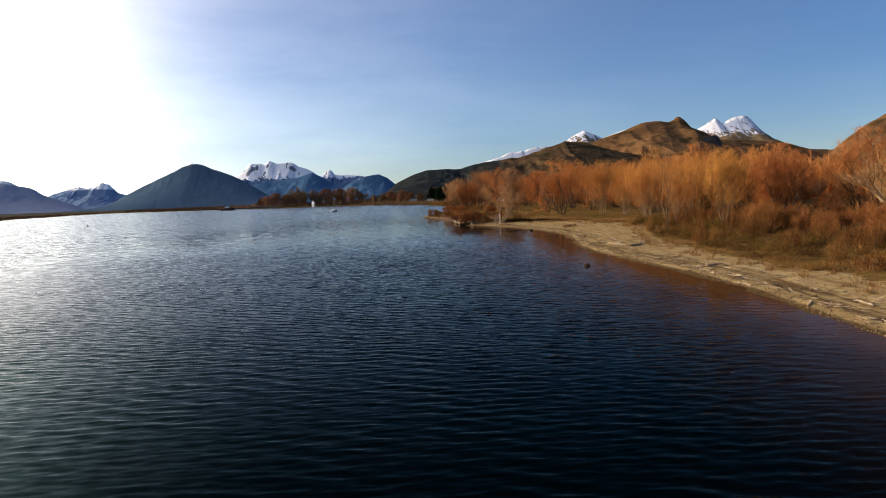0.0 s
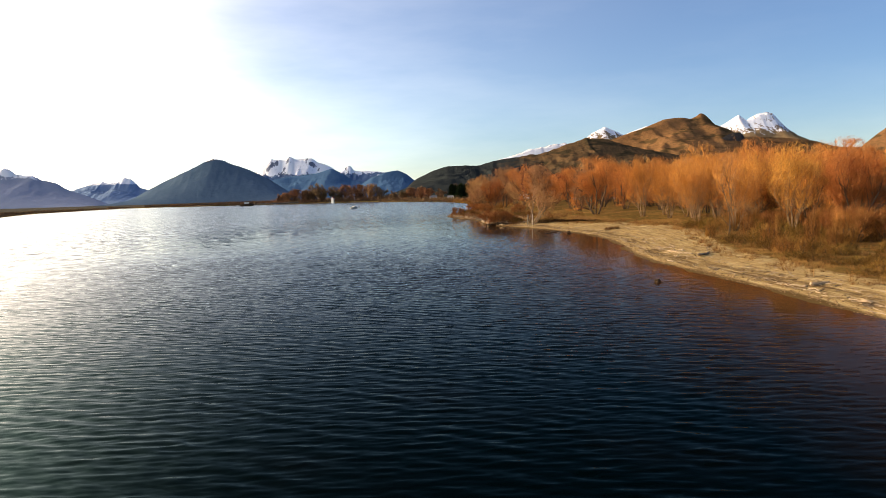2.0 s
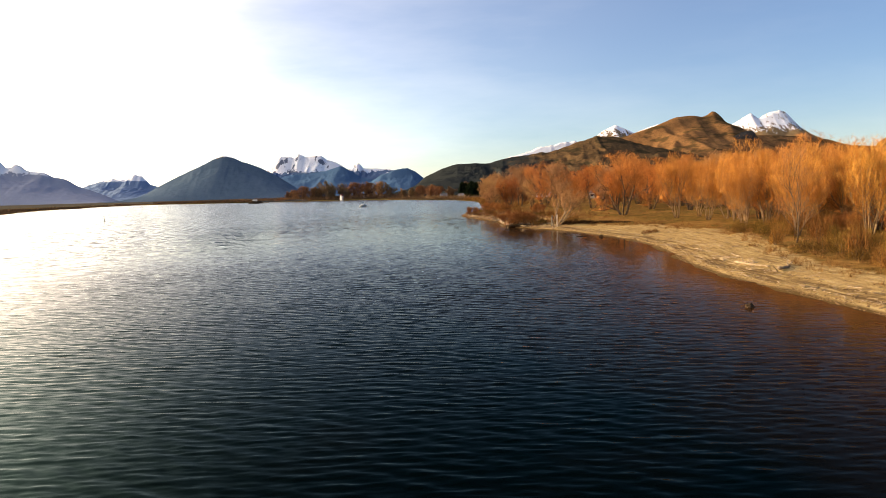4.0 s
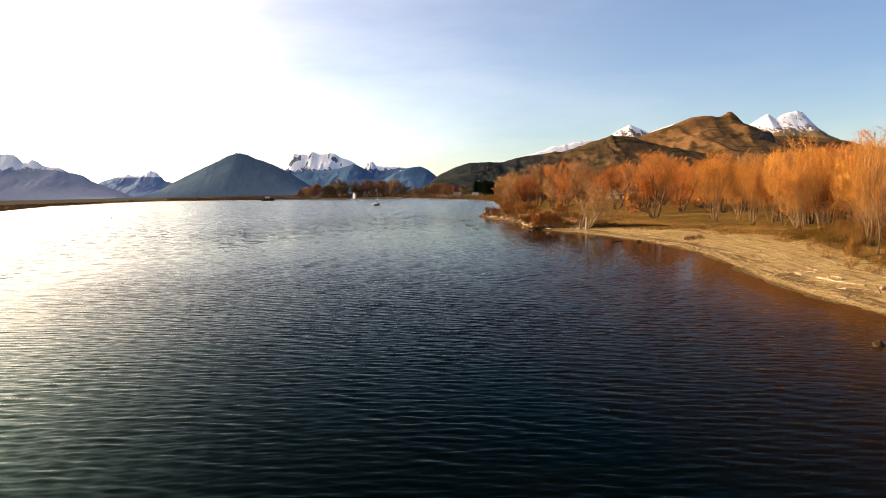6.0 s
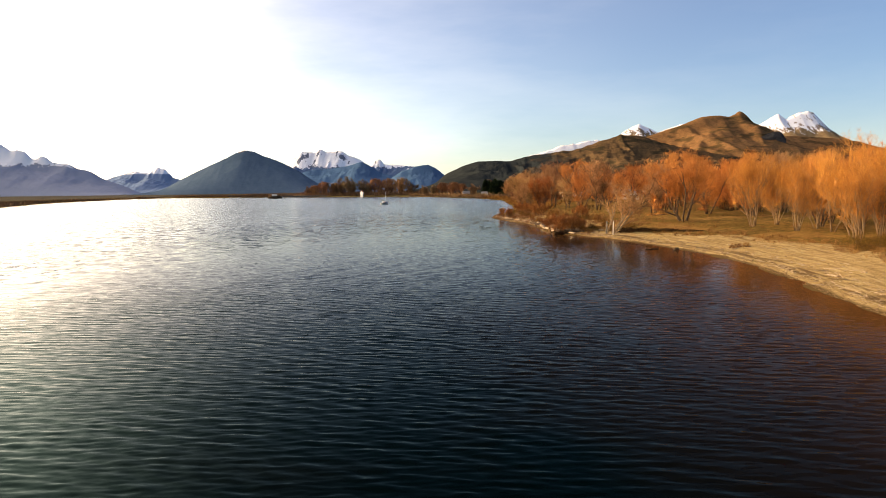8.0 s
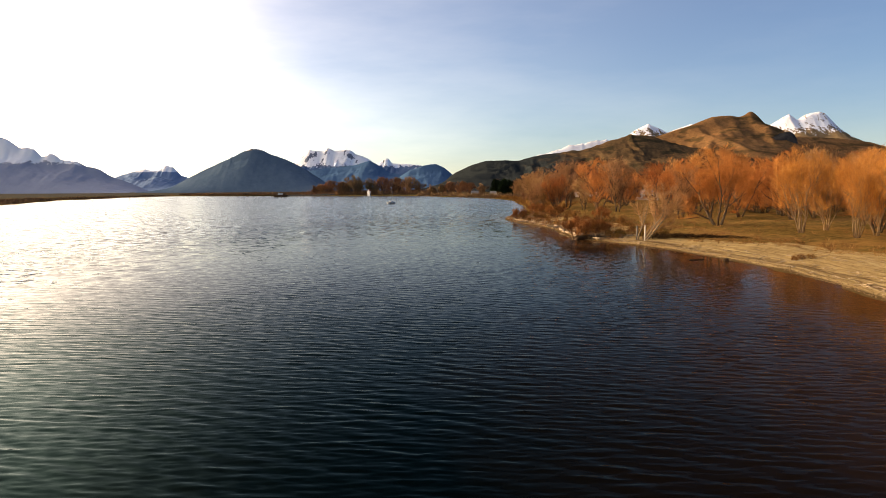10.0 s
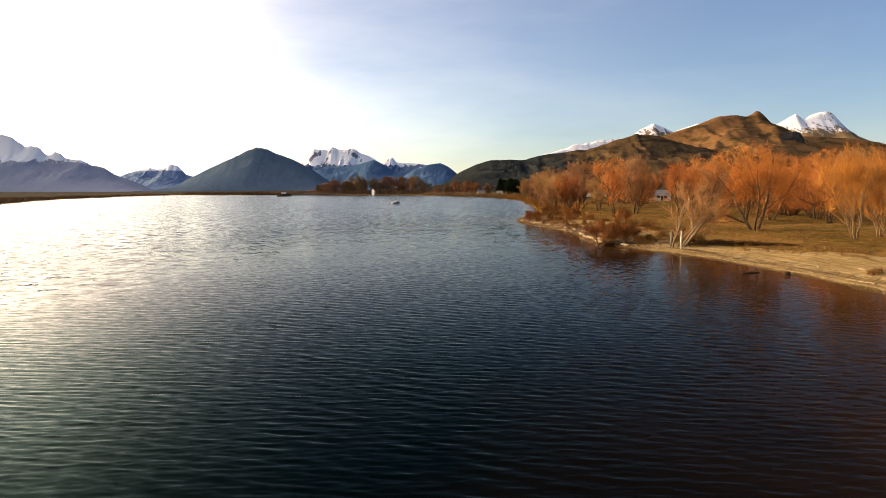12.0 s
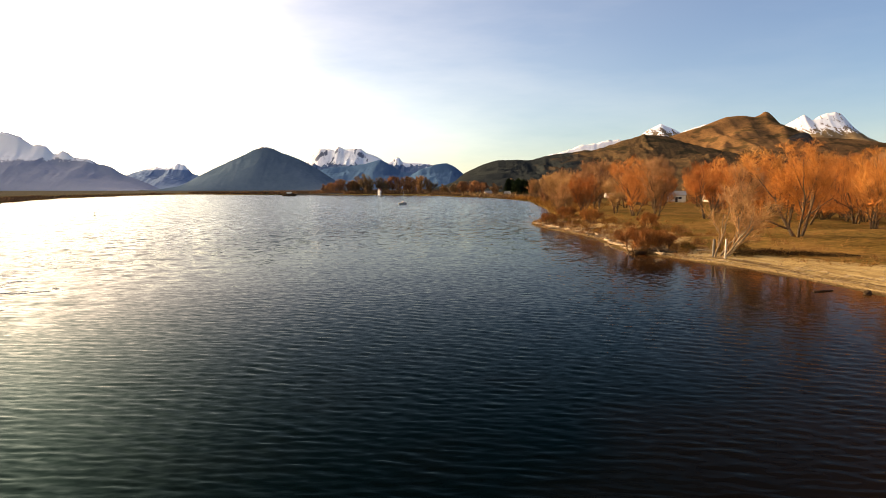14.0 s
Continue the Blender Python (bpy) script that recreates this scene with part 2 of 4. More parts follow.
def water_paint():
    """Clear dark lake water: body colour below, and a cool mirror gloss that grows towards grazing, over fine wavelets."""
    m, t, b = nodes("lake_water", 0.9)
    shoal, far = attribute(t, "shoal"), attribute(t, "open")
    deep = ramp(t, noise_tex(t, 0.02, 3), (0.35, (0.0, 0.0008, 0.0010)), (0.65, (0.0, 0.0020, 0.0024)))
    # Brown lake bed near shore; farther out the brown paints in lens flare tint.
    bed_flare = ramp(t, sums(t, "MULTIPLY_ADD", sums(t, "SUBTRACT", noise_tex(t, 0.25, 3), 0.5), 0.25, shoal), (0.0, (0, 0, 0)), (0.4, (0.085, 0.085, 0.085)), (0.72, (0.31, 0.31, 0.31)), (1.0, (1, 1, 1)))
    t.links.new(mix(t, bed_flare, deep, (0.075, 0.031, 0.010)), b.inputs["Base Color"])
    calm = sums(t, "MULTIPLY_ADD", shoal, -0.55, 1.0)
    across, along = 0.0, 0.0
    for stretch, turn, detail, near, out in (((2.0, 4.6, 1.0), -22.0, 2.0, 0.17, 0.0), ((0.9, 2.2, 1.0), -8.0, 2.0, 0.08, 0.45), ((0.60, 0.45, 1.0), -6.0, 2.0, 0.0, 0.62), ((0.12, 0.12, 1.0), 8.0, 2.0, 0.02, 0.06)):
        fac = noise_tex(t, 1.0, detail, 0.55, stretch, "Object", turn)
        fac.node.inputs["Distortion"].default_value = 0.4
        parts = t.nodes.new("ShaderNodeSeparateColor")
        t.links.new(fac.node.outputs["Color"], parts.inputs[0])
        tall = sums(t, "MULTIPLY_ADD", far, out - near, near)
        along = sums(t, "MULTIPLY_ADD", sums(t, "SUBTRACT", fac, 0.5), tall, along)
        across = sums(t, "MULTIPLY_ADD", sums(t, "SUBTRACT", parts.outputs[1], 0.5), sums(t, "MULTIPLY", tall, 0.6), across)
    up = t.nodes.new("ShaderNodeCombineXYZ")
    t.links.new(sums(t, "MULTIPLY", across, calm), up.inputs[0])
    t.links.new(sums(t, "MULTIPLY", along, calm), up.inputs[1])
    up.inputs[2].default_value = 0.0
    swell = t.nodes.new("ShaderNodeNewGeometry")
    lean = t.nodes.new("ShaderNodeVectorMath")
    t.links.new(up.outputs[0], lean.inputs[0])
    t.links.new(swell.outputs["Normal"], lean.inputs[1])
    unit = t.nodes.new("ShaderNodeVectorMath")
    unit.operation = "NORMALIZE"
    t.links.new(lean.outputs[0], unit.inputs[0])
    gloss = t.nodes.new("ShaderNodeBsdfGlossy")
    t.links.new(sums(t, "MULTIPLY_ADD", far, 0.10, 0.04), gloss.inputs["Roughness"])
    t.links.new(unit.outputs[0], gloss.inputs["Normal"])
    fresnel = add(t, "ShaderNodeFresnel", IOR=1.333)
    t.links.new(unit.outputs[0], fresnel.inputs["Normal"])
    t.links.new(ramp(t, fresnel.outputs[0], (0.09, (0.42, 0.84, 0.90)), (0.40, (0.93, 0.96, 0.99))), gloss.inputs["Color"])
    amount = sums(t, "MULTIPLY", sums(t, "POWER", fresnel.outputs[0], 2.03), 0.92)
    both = t.nodes.new("ShaderNodeMixShader")
    t.links.new(amount, both.inputs[0])
    t.links.new(b.outputs[0], both.inputs[1])
    t.links.new(gloss.outputs[0], both.inputs[2])
    t.links.new(both.outputs[0], t.nodes["Material Output"].inputs[0])
    return m


def mountain_paint(name, low, high, snow_at, snow_soft, scale, rock=(0.10, 0.09, 0.08), scrub=None, woods=None, relief=0.8, ribs_by=8.0):
    """Forest or tussock below, bare rock above, snow lying over snow_at metres where it is not too steep."""
    m, t, b = nodes(name, 0.95)
    c = t.nodes.new("ShaderNodeTexCoord")
    s = t.nodes.new("ShaderNodeSeparateXYZ")
    t.links.new(c.outputs["Object"], s.inputs[0])
    n1, n2 = noise_tex(t, scale, 8, 0.62), noise_tex(t, scale * 5, 6, 0.65)
    slopes = mix(t, 0.45, ramp(t, n1, (0.36, low), (0.62, high)), ramp(t, n2, (0.36, low), (0.66, high)))
    if scrub:
        patch = noise_tex(t, scale * 1.6, 7, 0.6, (0.6, 0.6, 2.2))
        slopes = mix(t, ramp(t, patch, (0.52, (0, 0, 0)), (0.60, (0.9, 0.9, 0.9))), slopes, scrub)
        thin = noise_tex(t, scale * 9.0, 6, 0.65, (1.0, 0.7, 1.6))
        slopes = mix(t, ramp(t, thin, (0.50, (0, 0, 0)), (0.62, (0.45, 0.45, 0.45))), slopes, scrub)
    if woods:
        west = sums(t, "DIVIDE", sums(t, "SUBTRACT", woods[0], sums(t, "ADD", s.outputs[0], sums(t, "MULTIPLY", sums(t, "SUBTRACT", n1, 0.5), 500.0))), 120.0)
        slopes = mix(t, ramp(t, west, (0.0, (0, 0, 0)), (1.0, (1, 1, 1))), slopes, woods[1])
    lift = sums(t, "ADD", s.outputs[2], sums(t, "MULTIPLY", sums(t, "SUBTRACT", n1, 0.5), snow_soft * 5.0))
    lift = sums(t, "ADD", lift, sums(t, "MULTIPLY", sums(t, "SUBTRACT", n2, 0.5), snow_soft * 4.0))
    level = sums(t, "DIVIDE", sums(t, "SUBTRACT", lift, snow_at), snow_soft)
    g = t.nodes.new("ShaderNodeNewGeometry")
    gz = t.nodes.new("ShaderNodeSeparateXYZ")
    t.links.new(g.outputs["Normal"], gz.inputs[0])
    bare = mix(t, ramp(t, level, (0.0, (0, 0, 0)), (0.6, (1, 1, 1))), slopes, rock)
    ribs = noise_tex(t, scale * 1.6, 5, 0.6, (1.0, 0.5, 0.5), "Object", 25.0)
    level = sums(t, "MINIMUM", level, 1.5)
    level = sums(t, "MULTIPLY_ADD", sums(t, "SUBTRACT", ribs, 0.50), -ribs_by, level)
    hold = sums(t, "MULTIPLY", sums(t, "SUBTRACT", level, 0.4), sums(t, "MULTIPLY_ADD", gz.outputs[2], 0.9, 0.55))
    white = mix(t, ramp(t, hold, (0.0, (0, 0, 0)), (0.35, (1, 1, 1))), bare, (0.76, 0.78, 0.82))
    t.links.new(white, b.inputs["Base Color"])
    bump(t, b, sums(t, "ADD", n1, sums(t, "MULTIPLY", n2, 0.3)), relief, 0.02 / scale * 8)
    return m


# ---- building helpers ----
def mesh_of(name, verts, faces, material, smooth=True):
    me = bpy.data.meshes.new(name)
    me.from_pydata([tuple(map(float, v)) for v in verts], [], [tuple(map(int, f)) for f in faces])
    if smooth:
        me.polygons.foreach_set("use_smooth", np.ones(len(me.polygons), bool))
    me.materials.append(material)
    me.update()
    return me


def part(name, data, material, parent, label=""):
    """Link a bmesh, or a pair of vertices and faces, as one mesh object under a thing or a part."""
    if isinstance(data, bmesh.types.BMesh):
        me = bpy.data.meshes.new(name)
        data.to_mesh(me)
        data.free()
        me.materials.append(material)
    else:
        me = mesh_of(name, data[0], data[1], material)
    ob = new(name, me)
    ob.parent = parent
    return tagged(ob, label) if label else ob


def thing(name, m, label, category, group=""):
    ob = new(name)
    ob.empty_display_size = 0.2
    ob.matrix_world = m
    return tagged(ob, label, category, group)


def box(bm, size, m=Matrix(), bevel=0.0):
    made = bmesh.ops.create_cube(bm, size=1.0, matrix=m @ Matrix.Diagonal((*size, 1)))
    if bevel:
        edges = list({e for v in made["verts"] for e in v.link_edges})
        bmesh.ops.bevel(bm, geom=edges, offset=bevel, segments=2, affect="EDGES", profile=0.6)
    return bm


def tube(verts, faces, path, radii, sides=6, cap=True):
    """A tapered tube along a path of points, added to lists of vertices and faces."""
    first = len(verts)
    count = len(path)
    for k, (p, r) in enumerate(zip(path, radii)):
        way = (Vector(path[min(k + 1, count - 1)]) - Vector(path[max(k - 1, 0)])).normalized()
        side = way.cross(Vector((0.31, 0.87, 0.17))).normalized()
        other = way.cross(side)
        for s in range(sides):
            a = math.tau * s / sides
            verts.append(Vector(p) + side * (r * math.cos(a)) + other * (r * math.sin(a)))
    for k in range(count - 1):
        for s in range(sides):
            a, b = first + k * sides + s, first + k * sides + (s + 1) % sides
            faces.append((a, b, b + sides, a + sides))
    if cap:
        faces.append(tuple(range(first + sides - 1, first - 1, -1)))
        faces.append(tuple(range(first + (count - 1) * sides, first + count * sides)))


def spikes(origin, way, length, radius):
    """Thin ridged twigs that taper to a point, as arrays of vertices and faces."""
    o, w = np.asarray(origin, float), np.asarray(way, float)
    w = w / np.linalg.norm(w, axis=1, keepdims=True)
    length, radius = np.asarray(length, float)[:, None], np.asarray(radius, float)[:, None]
    side = np.cross(w, np.array([0.37, 0.61, 0.29]))
    side /= np.linalg.norm(side, axis=1, keepdims=True)
    other = np.cross(w, side)
    spin = 2.4 * np.arange(len(o))[:, None]
    side, other = side * np.cos(spin) + other * np.sin(spin), other * np.cos(spin) - side * np.sin(spin)
    v = np.stack([o + side * radius, o + (-0.5 * side + 0.866 * other) * radius, o + (-0.5 * side - 0.866 * other) * radius, o + w * length], 1).reshape(-1, 3)
    base = 4 * np.arange(len(o))[:, None]
    f = (base[:, :, None] + np.array([[0, 1, 3], [1, 2, 3]])[None]).reshape(-1, 3)
    return v, f


def graded(lo, a, b, hi, step, grow, rough=None, low_fine=True):
    """Even steps from a to b that widen towards both ends; rough: a quicker widening at the end that needs less."""
    up, x, s = [], b, step
    while x < hi:
        s *= rough if rough and low_fine else grow
        x += s
        up.append(min(x, hi))
    down, x, s = [], a, step
    while x > lo:
        s *= grow if low_fine or not rough else rough
        x -= s
        down.append(max(x, lo))
    return np.array(down[::-1] + list(np.arange(a, b + step / 2, step)) + up)


def lattice(x, y, seed):
    """Smooth value noise in 0..1 for arrays."""
    rng = np.random.RandomState(int(seed * 13) + 3)
    table = rng.uniform(0, 1, (128, 128))
    ix, iy = np.floor(x).astype(int), np.floor(y).astype(int)
    fx, fy = x - ix, y - iy
    fx, fy = fx * fx * (3 - 2 * fx), fy * fy * (3 - 2 * fy)
    a, b = table[ix % 128, iy % 128], table[(ix + 1) % 128, iy % 128]
    c, d = table[ix % 128, (iy + 1) % 128], table[(ix + 1) % 128, (iy + 1) % 128]
    return (a * (1 - fx) + b * fx) * (1 - fy) + (c * (1 - fx) + d * fx) * fy


def ridged(x, y, seed, octaves=5):
    """Sharp-crested rock noise in about 0..1."""
    out, amp, total = 0.0, 1.0, 0.0
    for k in range(octaves):
        out = out + amp * (1 - np.abs(2 * lattice(x * 2**k + 17 * k, y * 2**k + 5 * k, seed + k) - 1))
        total += amp
        amp *= 0.5
    return out / total


def wander(x, y, size, seed=0.0):
    """Smooth noise in -1..1 for arrays, from a few turned waves."""
    out = np.zeros(np.broadcast(x, y).shape)
    rng = np.random.RandomState(int(seed * 10) + 7)
    for k in range(7):
        a, p, f = rng.uniform(0, math.tau), rng.uniform(0, math.tau), rng.uniform(0.6, 1.7) / size * math.tau
        out += np.sin((x * math.cos(a) + y * math.sin(a)) * f + p)
    return out / 3.6


# ---- the lake's shore: a closed line round the water ----
SHORE = [(14.5, -400), (14.5, 0), (15.4, 28), (16.0, 36), (15.6, 44), (14.6, 53), (13.7, 61), (14.0, 68), (15.2, 77), (15.9, 86), (15.6, 93), (14.3, 100),
         (12.7, 107), (10.9, 113), (8.6, 117.5), (6.6, 122), (4.2, 126), (3.8, 134), (3.6, 144), (2.4, 152), (0.3, 160), (-2.0, 169), (-3.4, 180), (-3.0, 192),
         (0.5, 206), (4, 235), (5, 290), (5, 400), (-6, 490), (-28, 570), (-80, 690), (-150, 760), (-235, 770), (-330, 800), (-400, 860), (-372, 690), (-310, 500), (-240, 350), (-200, 220), (-190, 0), (-190, -400)]
shore_a = np.array(SHORE, float)
shore_b = np.roll(shore_a, -1, axis=0)


def inland(x, y):
    """Metres from the water's edge: positive on land, negative on the lake."""
    x, y = np.asarray(x, float), np.asarray(y, float)
    best, inside = np.full(x.shape, 1e9), np.zeros(x.shape, bool)
    for (ax, ay), (bx, by) in zip(shore_a, shore_b):
        dx, dy = bx - ax, by - ay
        s = np.clip(((x - ax) * dx + (y - ay) * dy) / (dx * dx + dy * dy), 0, 1)
        best = np.minimum(best, np.hypot(x - ax - s * dx, y - ay - s * dy))
        if dy:
            inside ^= ((ay > y) != (by > y)) & (x < ax + (y - ay) / dy * dx)
    return np.where(inside, -best, best)


def beach_width(y):
    return np.interp(y, [-50, 20, 50, 64, 78, 92, 104, 113, 119, 126, 140, 160, 185, 220], [4.0, 3.8, 4.2, 6.0, 8.0, 10.0, 9.0, 5.5, 4.0, 5.0, 9.0, 10.0, 8.0, 2.5])


def land_height(x, y):
    d = inland(x, y) + 0.35 * wander(x, y, 5.0, 1) + 0.14 * wander(x, y, 1.7, 2)
    rise = 0.90 * (1 - np.exp(-np.maximum(d, 0) / 5.5)) + 0.10 * np.clip((d - 6) / 10, 0, 1)
    rise += (0.05 * wander(x, y, 3.0, 3) + 0.16 * wander(x, y, 17.0, 4)) * np.clip((d - 1) / 8, 0, 1)
    rise += 0.010 * np.clip(x - 110, 0, 900) * np.clip(d / 60, 0, 1)
    return np.where(d > 0, rise, np.maximum(0.16 * d, -5.0))


def sheet_mesh(name, xs, ys, height, material):
    gx, gy = np.meshgrid(xs, ys)
    z = height(gx, gy)
    n, m = gx.shape
    k = np.arange(n * m).reshape(n, m)
    faces = np.stack([k[:-1, :-1], k[:-1, 1:], k[1:, 1:], k[1:, :-1]], -1).reshape(-1, 4)
    me = mesh_of(name, np.stack([gx, gy, z], -1).reshape(-1, 3), faces, material)
    return me, gx.ravel(), gy.ravel()


def set_attribute(me, name, values):
    me.attributes.new(name, "FLOAT", "POINT").data.foreach_set("value", np.asarray(values, np.float32).ravel())


xs, ys = graded(-4700, -6, 46, 4700, 0.55, 1.10), graded(-420, 14, 132, 4900, 0.7, 1.06)
me, gx, gy = sheet_mesh("ground", xs, ys, land_height, ground_paint())
d = inland(gx, gy)
w = beach_width(gy)
set_attribute(me, "beach", np.clip(1.0 - (d - w) / 2.2, 0, 1) * (gy < 215) * (gx > -20))
set_attribute(me, "inland", d)
set_attribute(me, "wet", np.clip(1.0 - d / 0.8, 0, 1))
set_attribute(me, "bush", np.clip((-60 - gx) / 60, 0, 1) * np.clip((d - 40) / 60, 0, 1))
set_attribute(me, "far", np.clip((np.hypot(gx, gy) - 330) / 120, 0, 1))
tagged(new("ground", me), "tan gravel beach and dry winter grass by the lake", "ground", kind="structure")

def near_field(x, y):
    """1 where the ripples are modelled, falling to 0 far out."""
    return np.clip((x + 52) / 24, 0, 1) * np.clip((24 - x) / 3, 0, 1) * np.clip((y - 9) / 3, 0, 1) * np.clip((230 - y) / 120, 0, 1)


def ripples(x, y):
    """Small wind waves: many crossing trains of random length and heading, flattening in the shallows and far out."""
    rng = np.random.RandomState(77)
    z = 0.0 * x
    for k in range(72):
        size = 0.18 * 4.6 ** (rng.uniform(0, 1) ** 1.5)
        way = radians(67 + rng.choice([-1, 1]) * rng.normal(14, 20))
        tall = 0.0033 * size**0.9 * rng.uniform(0.5, 1.3)
        bend = 0.8 * np.sin(x * 0.21 + k) + 0.8 * np.sin(y * 0.17 + 2 * k) + 0.7 * np.sin(x * rng.uniform(1.2, 3.0) + y * rng.normal(0, 0.6) + 3 * k)
        c = np.sin((x * math.cos(way) + y * math.sin(way)) * math.tau / size + bend + rng.uniform(0, math.tau))
        z = z + tall * (c + 0.3 * (c * c - 0.5))
    gust = 0.95 + 0.12 * wander(x, y, 23.0, 6)
    return z * gust * near_field(x, y) * np.clip(-inland(x, y) / 7, 0.12, 1)


lake_y = graded(-420, 11, 68, 150, 0.06, 1.0075, 1.5, False)
lake_y = np.concatenate([lake_y, graded(148, 150, 151, 950, 0.7, 1.05)[4:]])
me, gx, gy = sheet_mesh("water", graded(-600, -19, 13, 300, 0.205, 1.045, 1.5), lake_y, ripples, water_paint())
# Shallows, made wider around y 48 to 66 to paint in brown flare tint.
set_attribute(me, "shoal", np.clip(1.0 + inland(gx, gy) / np.interp(gy, [10, 24, 48, 66, 120, 150], [8.0, 10.0, 20.0, 24.0, 11.0, 8.0]), 0, 1))
set_attribute(me, "open", 1.0 - near_field(gx, gy))
tagged(new("water", me), "dark blue-green rippled lake water", "lake", kind="structure")


# ---- mountains round the lake ----
def mountain(name, ridge, y, depth, paint, label, seed, jag=0.03, gully=0.35, nu=220, nv=46, power=1.0, back=0.4, spurs=1.0, rim=3.0):
    """A range whose crest runs through the summits given as (x, height), with spurs and gullies down to the plain in front."""
    rx, rh = np.array(ridge, float).T
    u = np.linspace(rx[0], rx[-1], nu)
    crest = np.interp(u, rx, rh)
    crest = np.convolve(np.pad(crest, 1, mode="edge"), (0.22, 0.56, 0.22), "valid")
    v = np.concatenate([np.linspace(0, 1, nv), 1 + np.linspace(0, 1, nv // 4)[1:] * back])
    gu, gv = np.meshgrid(u, v)
    size = max(rh.max() * 0.8, 45.0)
    front = np.minimum(gv, 1.0)
    down = gv * depth / size
    lean = (lattice(gu / size * 0.8, gv * 0 + 2.5, seed + 9) - 0.5) * 2.0
    rock = 0.6 * ridged(gu / size * spurs + (lean + 0.5) * down * 0.6, down * 1.1, seed) + 0.4 * ridged(gu / size * 1.5 - (lean + 0.3) * down * 0.8, down * 1.5, seed + 20)
    fine = ridged(gu / size * 4.0 + lean * down * 1.5, down * 5.0, seed + 3, 4)
    mid = np.clip(front * 4, 0, 1) * np.clip((1 - front) * 6, 0, 1)
    reach = np.arange(-60, 61) * (u[1] - u[0]) / (0.22 * size)
    bell = np.exp(-0.5 * reach**2)
    broad_crest = np.minimum(np.convolve(np.pad(crest, 60, mode="edge"), bell / bell.sum(), "valid"), crest * 1.12)
    near_top = np.clip((front - 0.5) / 0.5, 0, 1) ** rim
    top = (broad_crest[None] * (1 - near_top) + crest[None] * near_top) * (1 + jag * 2.0 * (ridged(gu / size * 2.5, gv * 0 + 1.5, seed + 6, 4) - 0.55))
    z = top * (front ** power) * (1 - gully * mid * (1 - rock) * 1.5) + size * 0.10 * gully * (fine - 0.5) * mid
    z = np.where(gv > 1, top * np.clip(1 - (gv - 1) / back * 0.9, 0, 1), z) - 4.0 * (gv == 0)
    gy = y - depth * (1 - gv) + 0.10 * depth * (lattice(gu / size * 0.6, gv * 0 + 3.0, seed + 5) - 0.5) * np.clip(gv * 2, 0, 1)
    n, m = gu.shape
    k = np.arange(n * m).reshape(n, m)
    faces = np.stack([k[:-1, :-1], k[:-1, 1:], k[1:, 1:], k[1:, :-1]], -1).reshape(-1, 4)
    ob = new(name, mesh_of(name, np.stack([gu, gy, z], -1).reshape(-1, 3), faces, paint))
    return tagged(ob, label, "mountain", kind="structure")


# Far ranges: the blue haze of distance is put into the slope colours.
HAZY_FOREST = mountain_paint("haze_blue_forest", (0.062, 0.105, 0.155), (0.088, 0.135, 0.190), 146, 6, 0.012, relief=0.35, ribs_by=3.0)
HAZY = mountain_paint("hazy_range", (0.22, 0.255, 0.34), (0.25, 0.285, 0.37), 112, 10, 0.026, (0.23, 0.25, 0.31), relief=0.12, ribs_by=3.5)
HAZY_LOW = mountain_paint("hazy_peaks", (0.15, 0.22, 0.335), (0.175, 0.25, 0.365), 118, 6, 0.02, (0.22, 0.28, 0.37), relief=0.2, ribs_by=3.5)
HAZY_ALPS = mountain_paint("hazy_snow_alps", (0.070, 0.122, 0.215), (0.092, 0.148, 0.245), 136, 12, 0.022, (0.13, 0.15, 0.20), relief=0.8, ribs_by=11.0)
HAZY_DOME = mountain_paint("haze_blue_dome", (0.050, 0.110, 0.200), (0.068, 0.134, 0.225), 900, 20, 0.010, relief=0.35)
DARK_HILL = mountain_paint("dark_hill", (0.050, 0.035, 0.021), (0.138, 0.083, 0.040), 900, 20, 0.014, scrub=(0.034, 0.028, 0.016), woods=(250.0, (0.022, 0.027, 0.028)))
TUSSOCK = mountain_paint("tussock_hill", (0.115, 0.060, 0.028), (0.205, 0.110, 0.049), 900, 20, 0.009, (0.12, 0.10, 0.07), scrub=(0.056, 0.038, 0.018), relief=0.28)
# Rock darkened to carry the shade of the bluff's steep face.
BLUFF_SHADE = mountain_paint("bluff_rock_shade", (0.030, 0.030, 0.032), (0.075, 0.068, 0.062), 900, 20, 0.04, relief=0.8)
FAR_SNOW = mountain_paint("far_snow", (0.15, 0.10, 0.055), (0.23, 0.16, 0.085), 318, 26, 0.034, (0.20, 0.15, 0.11), ribs_by=9.0)
# Haze blue is put into the slope and rock colours here too.
HAZY_ICE = mountain_paint("hazy_ice", (0.16, 0.2, 0.26), (0.22, 0.26, 0.32), 150, 40, 0.010, (0.24, 0.28, 0.33), ribs_by=3.0)

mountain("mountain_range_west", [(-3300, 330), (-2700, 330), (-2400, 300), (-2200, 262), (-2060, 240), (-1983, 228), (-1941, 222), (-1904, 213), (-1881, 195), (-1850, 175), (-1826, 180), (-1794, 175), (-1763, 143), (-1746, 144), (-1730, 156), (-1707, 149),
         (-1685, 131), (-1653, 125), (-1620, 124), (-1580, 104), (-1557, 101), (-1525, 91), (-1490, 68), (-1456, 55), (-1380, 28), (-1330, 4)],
         2600, 200, HAZY, "snow-topped mountain range with blue haze in its colour", 1, 0.03, 0.3, nu=420)
